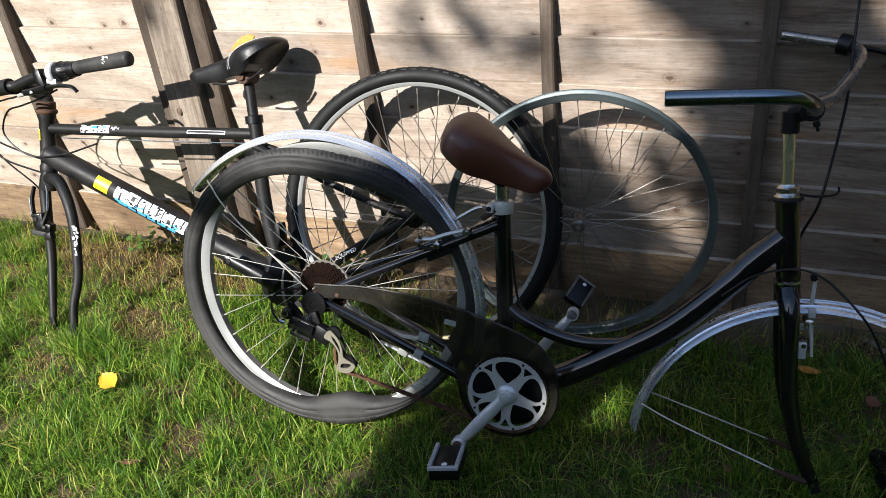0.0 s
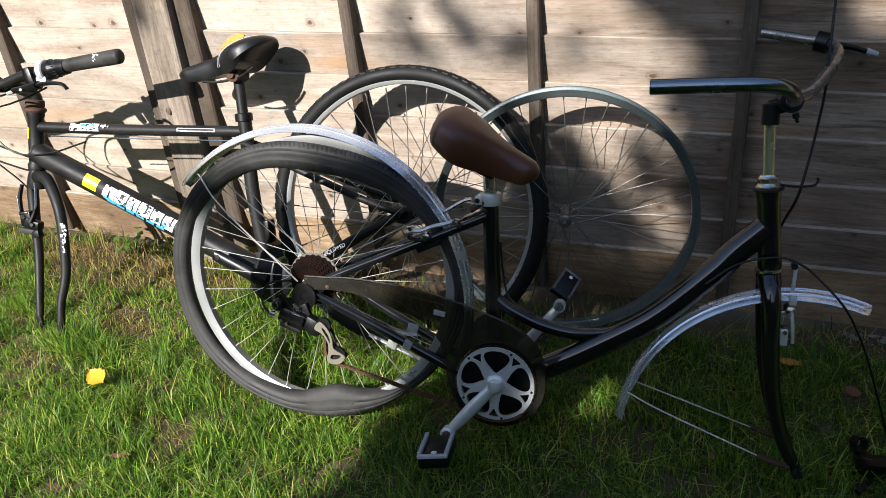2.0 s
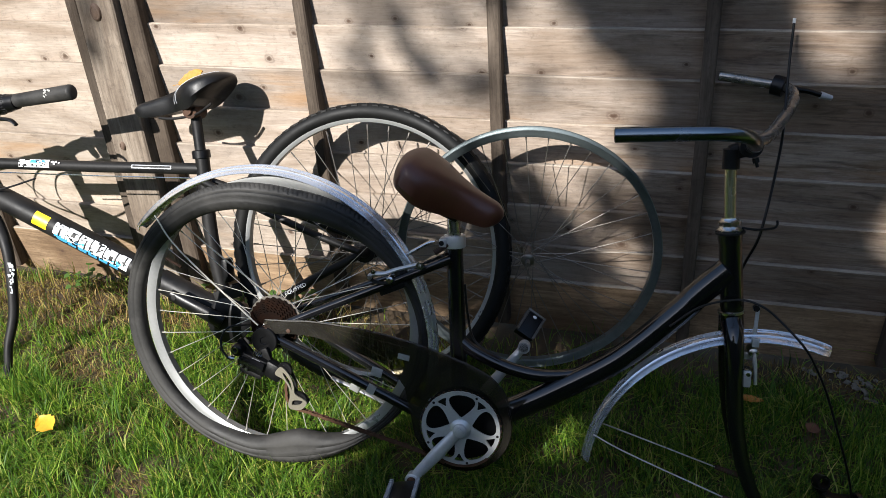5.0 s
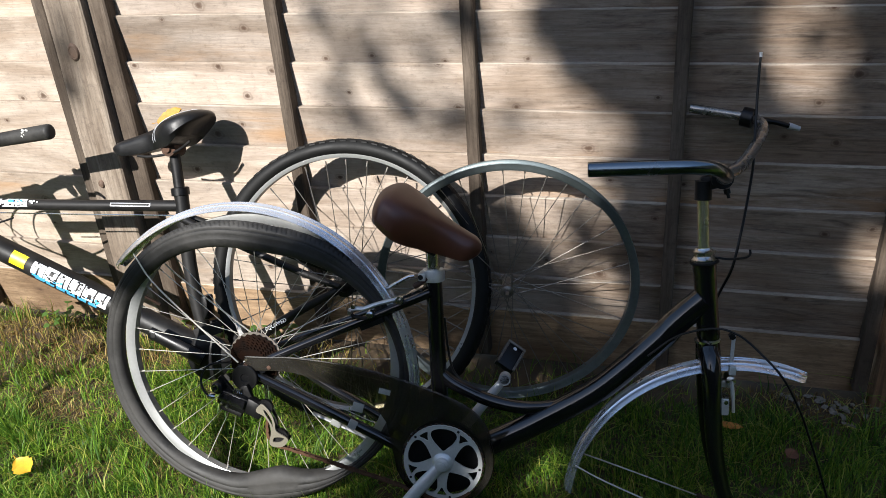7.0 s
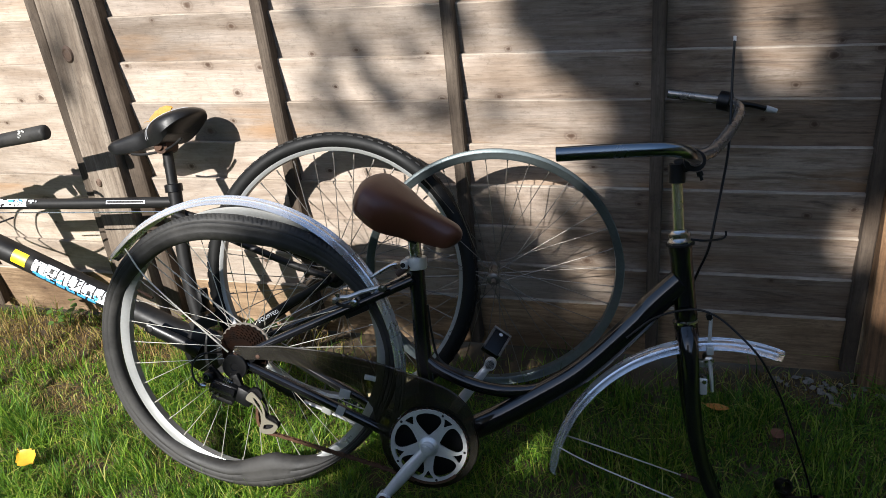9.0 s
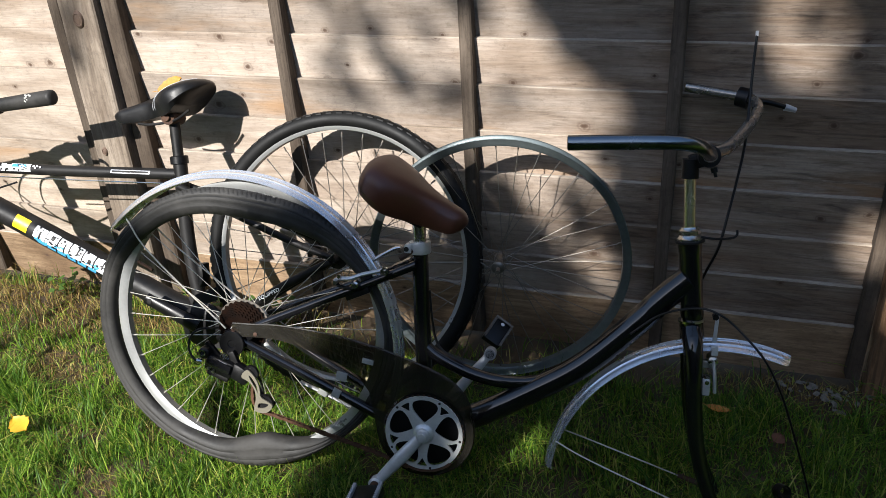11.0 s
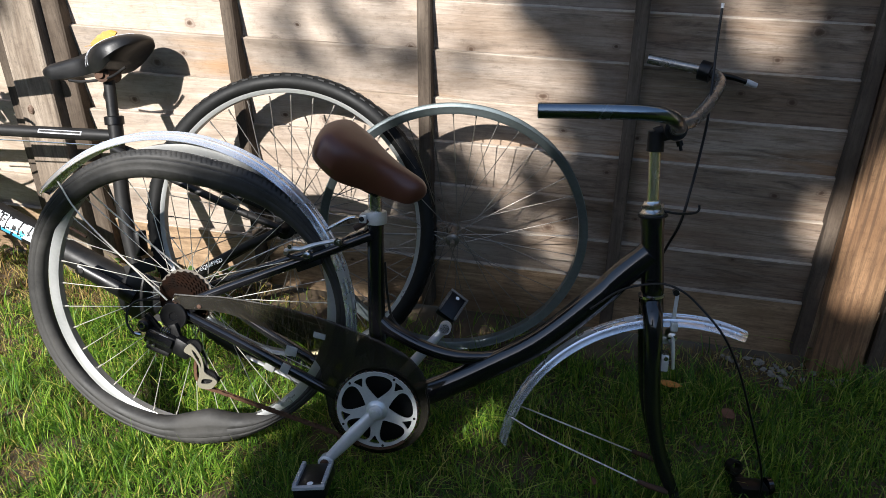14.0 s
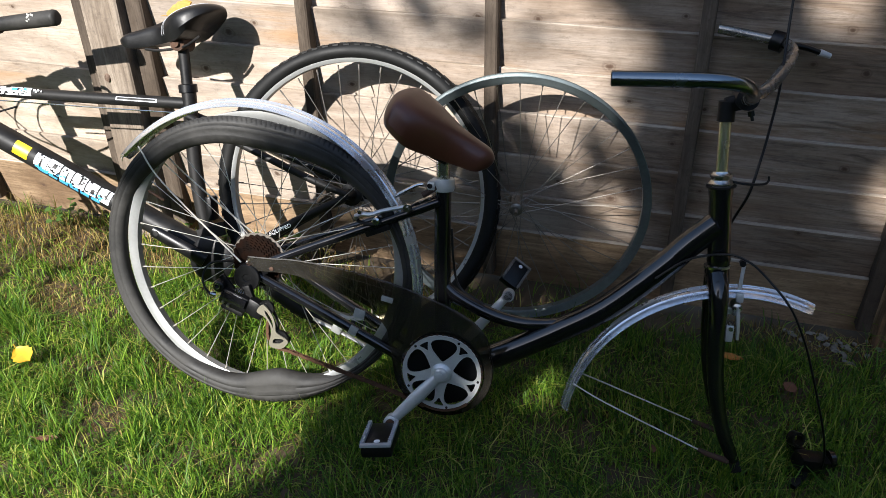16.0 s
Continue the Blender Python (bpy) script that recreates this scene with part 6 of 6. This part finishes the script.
def hedge(name, x0, x1, y0, y1, h, count, seed):
    """An unseen hedge added to hold back sky light: a dark core under a skin of many leaves."""
    hd_ = thing(name, "unseen dark green hedge added to dim the sky light", "hedge", pose((x0 + x1) / 2, (y0 + y1) / 2, 0), "garden hedges", "structure")
    part("core", block((x1 - x0 - 0.3, y1 - y0 - 0.3, h), (0, 0, h / 2 - 0.1), None, 0.1), BARK, hd_)
    rng = np.random.default_rng(seed)
    verts, faces = [], []
    for _ in range(count):
        n = Vector(rng.normal(0, 1, 3)).normalized()
        p = Vector((rng.uniform(x0, x1) - (x0 + x1) / 2, rng.uniform(y0, y1) - (y0 + y1) / 2, rng.uniform(0, h)))
        k = int(rng.integers(0, 5))
        if k < 2:
            p.y = (y1 - y0) / 2 * (1 - 0.4 * rng.random())
        elif k < 3:
            p.y = -(y1 - y0) / 2
        elif k < 4:
            p.x = math.copysign((x1 - x0) / 2, p.x) * (1 - 0.02 * rng.random())
        else:
            p.z = h - 0.3 * rng.random()
        a = n.orthogonal().normalized()
        b = n.cross(a)
        s = rng.uniform(0.05, 0.10)
        q = len(verts)
        verts += [p - a * s, p + b * s * 0.6, p + a * s, p - b * s * 0.6]
        faces.append((q, q + 1, q + 2, q + 3))
    me = bpy.data.meshes.new("foliage")
    me.from_pydata(verts, [], faces)
    me.materials.append(CANOPY)
    c = new("foliage", me)
    c.parent = hd_
    tagged(c, kind="stuff")


# added out of view on three sides; their height dims the shaded fence
hedge("hedge", -7, 7, -6.3, -5.4, 2.9, 19000, 21)
hedge("hedge", -5.5, -4.6, -5.4, 0.5, 2.9, 10000, 22)
hedge("hedge", 3.8, 4.7, -5.4, 0.5, 2.9, 10000, 23)


# ---- grass ----
def blades(name, count, region, height, width, material, label, seed, keep, bend=0.6, tuft=0.35):
    rng = np.random.default_rng(seed)
    x0, x1, y0, y1 = region
    xs, ys = rng.uniform(x0, x1, count), rng.uniform(y0, y1, count)
    sel = np.array([rng.random() < keep(a, b) for a, b in zip(xs, ys)])
    xs, ys = xs[sel], ys[sel]
    n = len(xs)
    zs = np.array([ground_z(a, b) for a, b in zip(xs, ys)])
    lush = np.array([0.75 + 0.9 * tuft * noise.noise((a * 7, b * 7, 4)) + 0.5 * tuft * noise.noise((a * 23, b * 23, 8)) for a, b in zip(xs, ys)])
    h = height * rng.lognormal(0, 0.28, n) * np.clip(lush, 0.35, 1.6)
    w = width * rng.uniform(0.7, 1.3, n)
    swirl = np.array([2.2 * noise.noise((a * 4, b * 4, 12)) for a, b in zip(xs, ys)])
    ang = rng.uniform(0, 2 * np.pi, n) * 0.75 + swirl
    face = ang + rng.normal(0, 0.7, n)
    lean = np.abs(rng.normal(0.2 + bend * 0.15, bend * 0.5, n))
    dx, dy = np.cos(ang), np.sin(ang)
    sx, sy = -np.sin(face), np.cos(face)
    co = np.zeros((n, 7, 3))
    for k, (s, ww) in enumerate(((0, 1.0), (0.4, 0.85), (0.75, 0.55), (1.0, 0.0))):
        out = h * lean * s * s
        up = h * s * np.sqrt(np.clip(1 - (lean * s * 0.7) ** 2, 0.15, 1))
        px, py, pz = xs + dx * out, ys + dy * out, zs + up
        if k < 3:
            co[:, 2 * k] = np.stack([px - sx * w * ww / 2, py - sy * w * ww / 2, pz], 1)
            co[:, 2 * k + 1] = np.stack([px + sx * w * ww / 2, py + sy * w * ww / 2, pz], 1)
        else:
            co[:, 6] = np.stack([px, py, pz], 1)
    me = bpy.data.meshes.new(name)
    me.vertices.add(n * 7)
    me.vertices.foreach_set("co", co.ravel())
    quad = np.array([[0, 1, 3, 2], [2, 3, 5, 4]])
    tri = np.array([4, 5, 6])
    base = (np.arange(n) * 7)[:, None]
    loops = np.concatenate([base + quad[0], base + quad[1], base + tri], 1).ravel()
    me.loops.add(len(loops))
    me.loops.foreach_set("vertex_index", loops.astype(np.int32))
    me.polygons.add(n * 3)
    start = ((np.arange(n) * 11)[:, None] + np.array([0, 4, 8])).ravel()
    me.polygons.foreach_set("loop_start", start.astype(np.int32))
    me.update(calc_edges=True)
    me.materials.append(material)
    ob = new(name, me)
    return tagged(ob, label, "grass", kind="stuff")


def dryness(x, y):
    """Bare and dry patches, most by the fence foot in the sun."""
    n = noise.noise((x * 3.3, y * 3.3, 20)) + 0.5 * noise.noise((x * 9, y * 9, 30))
    near = max(0.0, 1 + (y + 0.02) / 0.45)
    left = max(0.0, min(1.0, (-x - 0.55) / 0.5))
    bare = 0.0
    for px, py, rx, ry in ((-1.02, -0.39, 0.10, 0.07), (-1.15, -0.18, 0.16, 0.09), (-0.64, -0.72, 0.08, 0.05), (-0.86, -0.16, 0.12, 0.08), (-1.40, -0.10, 0.2, 0.08), (-0.45, -0.06, 0.12, 0.05), (0.72, -0.02, 0.42, 0.10), (0.82, -0.07, 0.12, 0.06), (-0.30, -0.06, 0.24, 0.085), (-1.07, -0.34, 0.06, 0.04), (-1.16, -0.56, 0.08, 0.04), (-0.64, -0.69, 0.06, 0.04), (-1.36, -0.43, 0.08, 0.05), (-0.70, -0.68, 0.05, 0.03)):
        bare = max(bare, 1.0 - ((x - px) / rx) ** 2 - ((y - py) / ry) ** 2)
    return max(0.0, min(1.0, 0.9 * n + 0.36 * near * left + 0.15 * left - 0.10 + 1.3 * bare))


def worn_strip(x, y):
    """Bare damp earth along the fence foot behind the wheels: 0 bare, 1 untouched."""
    q = max(((x + 0.30) / 0.28) ** 2 + ((y + 0.02) / 0.12) ** 2, 0.0)
    p = max(((x - 0.12) / 0.42) ** 2 + ((y + 0.02) / 0.13) ** 2, 0.0)
    edge = 0.35 * noise.noise((x * 16, y * 16, 70))
    o = ((x + 0.80) / 0.16) ** 2 + ((y + 0.01) / 0.11) ** 2
    return max(0.06, min(1.0, (min(q, p, o) + edge - 0.55) / 0.6))


def tufted(x, y):
    """Grass stands in tufts with thin ground between them."""
    n = noise.noise((x * 15, y * 15, 50)) + 0.6 * noise.noise((x * 34, y * 34, 60))
    return max(0.22, min(1.0, 0.72 + 1.1 * n))


blades("grass", 215000, (-2.3, 1.5, -1.25, -0.005), 0.042, 0.0024, GRASS, "lush green uncut garden grass", 1, lambda x, y: max(0.05, 1.0 - 1.15 * dryness(x, y)) * tufted(x, y) * worn_strip(x, y), bend=1.9, tuft=1.1)
blades("dry_grass", 80000, (-2.3, 1.5, -1.25, -0.005), 0.023, 0.0022, STRAW, "dry straw-coloured grass and thatch", 2, lambda x, y: (0.10 + 0.10 * max(0.0, min(1.0, (-x - 0.2) / 0.5)) + 0.75 * dryness(x, y)) * max(0.25, worn_strip(x, y)), bend=2.2)
blades("long_grass", 44000, (-2.3, 1.5, -1.25, -0.02), 0.074, 0.0028, GRASS, "longer arching grass clumps in the lawn", 7, lambda x, y: max(0.0, 1.9 * noise.noise((x * 9, y * 9, 40)) + 0.02) * (1 - dryness(x, y)) * worn_strip(x, y), bend=1.9, tuft=0.6)
blades("far_grass", 110000, (-4.8, 4.0, -5.4, -0.01), 0.060, 0.019, GRASS, "green garden grass", 3, lambda x, y: 0.0 if -2.3 < x < 1.5 and y > -1.25 else 1.0)
blades("tall_grass", 600, (-1.7, -0.42, -0.17, -0.01), 0.075, 0.0026, STRAW, "tall dry grass stalks along the fence foot", 4, lambda x, y: 1.0, bend=0.9)


def weed(x, y, seed, size):
    """A low broad-leaved weed: oval leaves on short stalks."""
    rng = random.Random(seed)
    w = thing("weed", "small broad-leaved green weed at the fence foot", "weed", pose(x, y, 0), "weeds by the fence")
    for k in range(9):
        a, r, h = rng.uniform(0, 6.28), rng.uniform(0.01, 0.05) * size, rng.uniform(0.03, 0.085) * size
        bm = bmesh.new()
        tip = Vector((math.cos(a) * r, math.sin(a) * r, h))
        sweep(bm, [(0, 0, 0), tip * 0.6, tip], 0.0009, 5)
        ln, wd = 0.020 * size, 0.012 * size
        d = Vector((math.cos(a), math.sin(a), -0.2)).normalized()
        s = d.cross(Vector((0, 0, 1))).normalized()
        up = s.cross(d)
        ring = [bm.verts.new(tip + d * ln * (0.5 + 0.5 * math.cos(t)) + s * wd * math.sin(t) * (1.2 - 0.3 * math.cos(t)) + up * 0.003 * math.sin(t) ** 2) for t in (2 * math.pi * j / 12 for j in range(12))]
        bm.faces.new(ring)
        part("leaf", bm, WEED, w)


for k, (x, y) in enumerate([(-0.62, -0.05), (-0.68, -0.07), (-0.55, -0.06), (-0.75, -0.05), (-1.25, -0.06), (-0.85, -0.06)]):
    weed(x, y, k + 1, 0.85)
